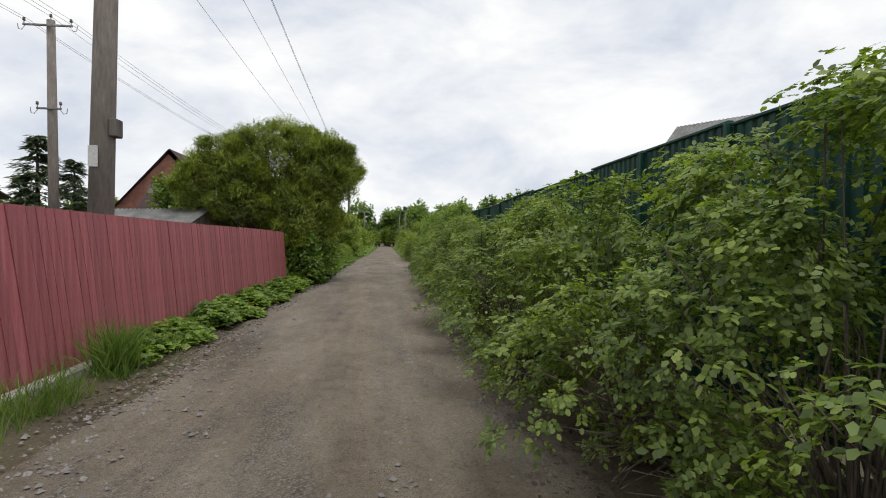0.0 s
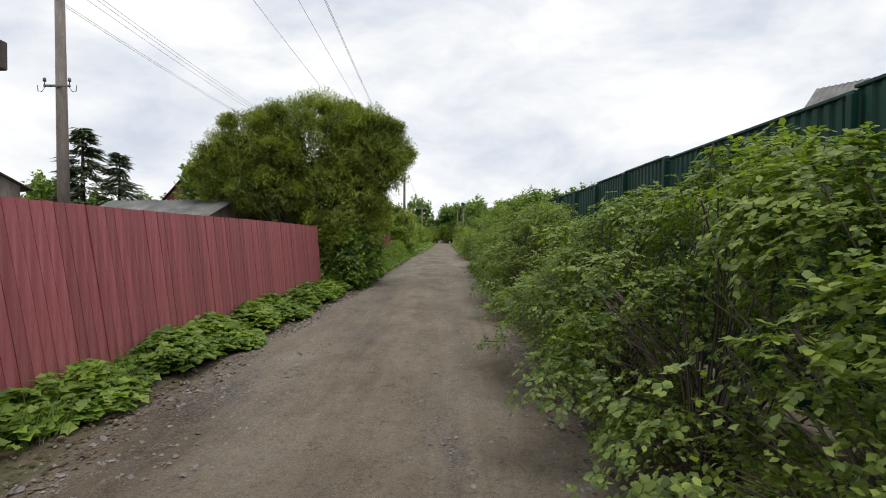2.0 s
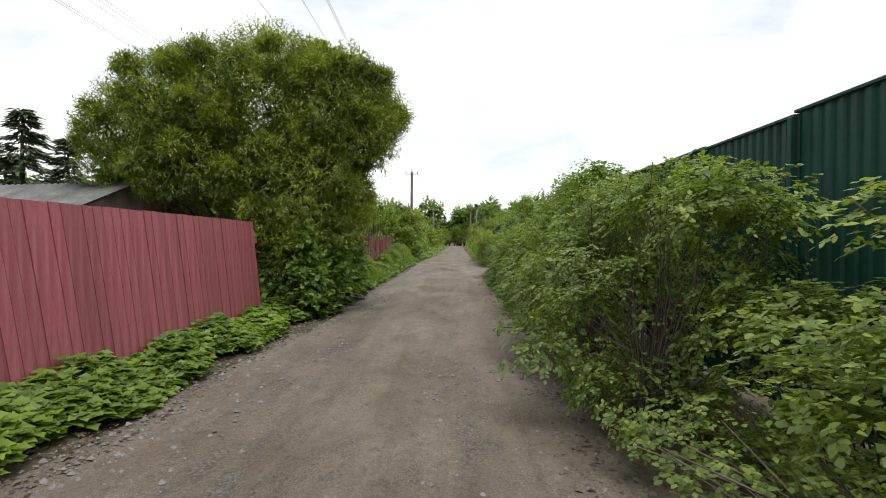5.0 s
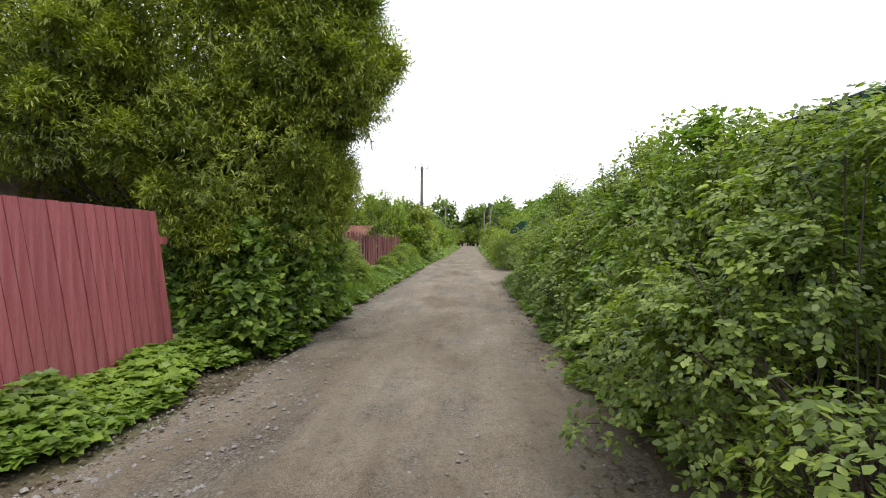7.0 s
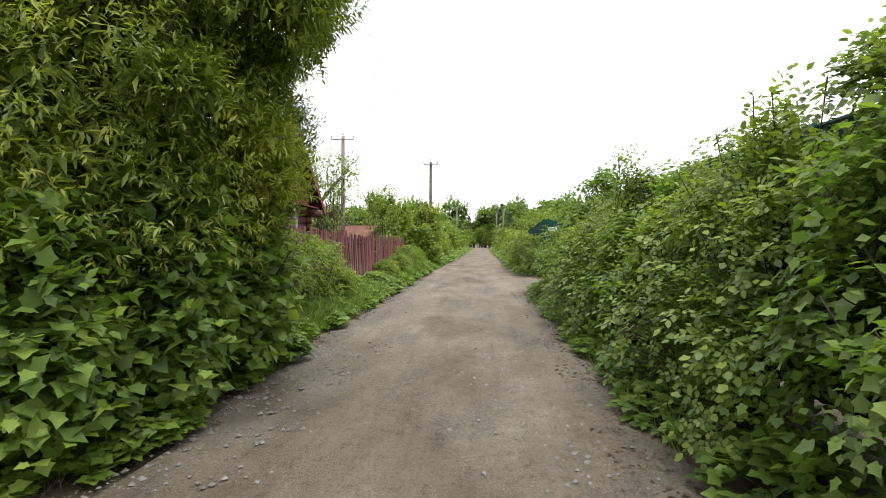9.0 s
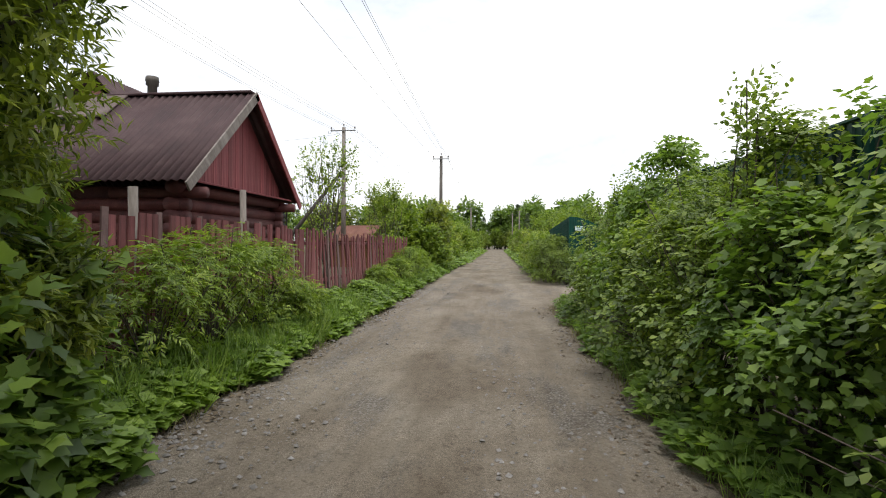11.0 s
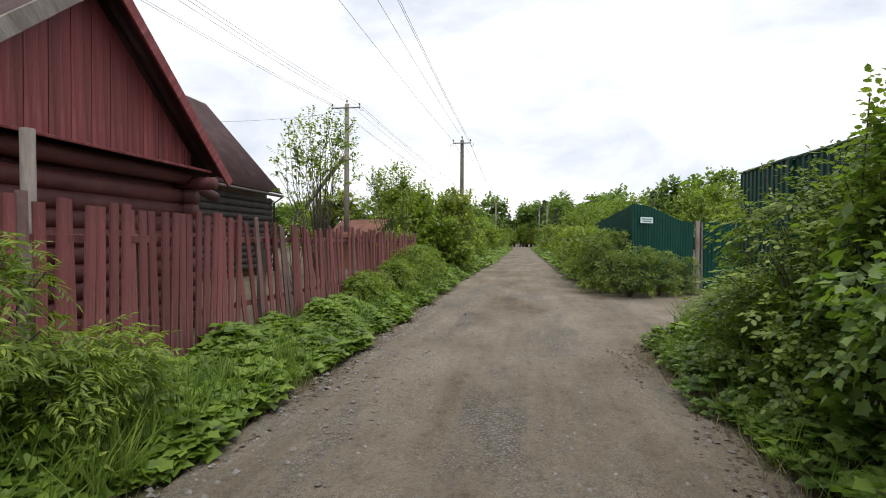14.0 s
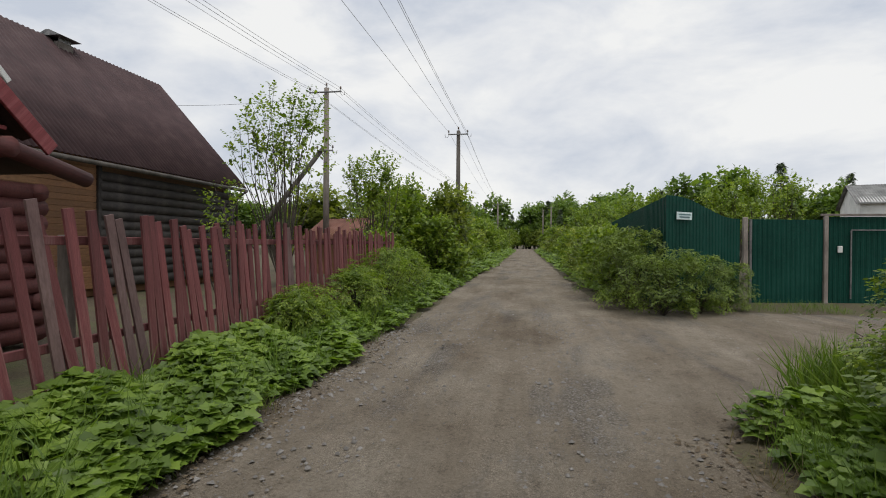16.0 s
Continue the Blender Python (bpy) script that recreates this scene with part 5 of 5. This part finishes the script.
for i, (x, y, s) in enumerate(places):
    k = 3 if (y > 112 and fr.random() < 0.2) else i % 3
    m = pose(x, y, 0, 0, 0, fr.uniform(0, 360))
    if k not in used:
        used.add(k)
        c = kinds[k]
        c.matrix_basis = m
    else:
        c = copy_thing(kinds[k], m)
    c.scale = (s, s, s)
for x, y, s in ((-19.5, 30, 0.72), (-18.0, 30.8, 0.6), (-20.8, 30.6, 0.5)):
    c = copy_thing(kinds[3], pose(x, y, 0, 0, 0, x * 50))
    c.scale = (s * 1.75, s * 1.75, s)

# ---- pieces of the fences ----
board_mes = [board("fence_board", 0.129, 0.022, 1.70, M_RED, lean=9.0), board("fence_board", 0.131, 0.022, 1.698, M_RED, lean=9.0), board("fence_board", 0.127, 0.022, 1.703, M_RED, lean=9.0)]
for m_ in board_mes:
    m_.transform(Matrix.Scale(-1, 4, (0, 1, 0)))
    m_.flip_normals()
for i in range(141):
    y = -3.0 + 0.137 * i
    part("board", board_mes[random.randrange(3)], red_fence, pose(random.uniform(-0.005, 0.005), y, 0.07 + 0.01 * math.sin(y * 0.6), 0, random.uniform(-0.15, 0.15), 0))

picket_fence = empty("picket_fence", (-3.7, 21, 0), "old leaning red picket fence with gaps", "fence", kind="structure")
part("rail", box_mesh("picket_rail", 0.04, 17.4, 0.07, M_PICKET, 0.005), picket_fence, pose(-0.04, 8.7, 0.62))
part("rail", bpy.data.meshes["picket_rail"], picket_fence, pose(-0.04, 8.7, 1.42))
for i in range(8):
    part("post", box_mesh("picket_post", 0.09, 0.09, 1.5, M_WOODGREY, 0.008) if i == 0 else bpy.data.meshes["picket_post"], picket_fence, pose(-0.11, 0.2 + 2.4 * i, 0.0))
pick = [board("picket", 0.088, 0.02, 1.52, M_PICKET), board("picket", 0.094, 0.02, 1.48, M_PICKET), board("picket", 0.085, 0.02, 1.55, M_PICKET_GREY)]
y = 0.1
while y < 17.4:
    straight = y < 6.6
    lean = random.uniform(-1, 1) if straight else (random.uniform(8, 15) if y < 9.6 else random.uniform(2, 9))
    if straight or random.random() > 0.02:
        k = 2 if random.random() < (0.06 if straight else 0.14) else random.randrange(2)
        part("picket", pick[k], picket_fence, pose(random.uniform(0, 0.012), y + math.tan(radians(lean)) * 0.6, 0.24 - (0 if straight else random.uniform(0, 0.12)), lean, random.uniform(-2, 2), 0))
    y += 0.130 + (0 if straight else random.uniform(-0.02, 0.04))
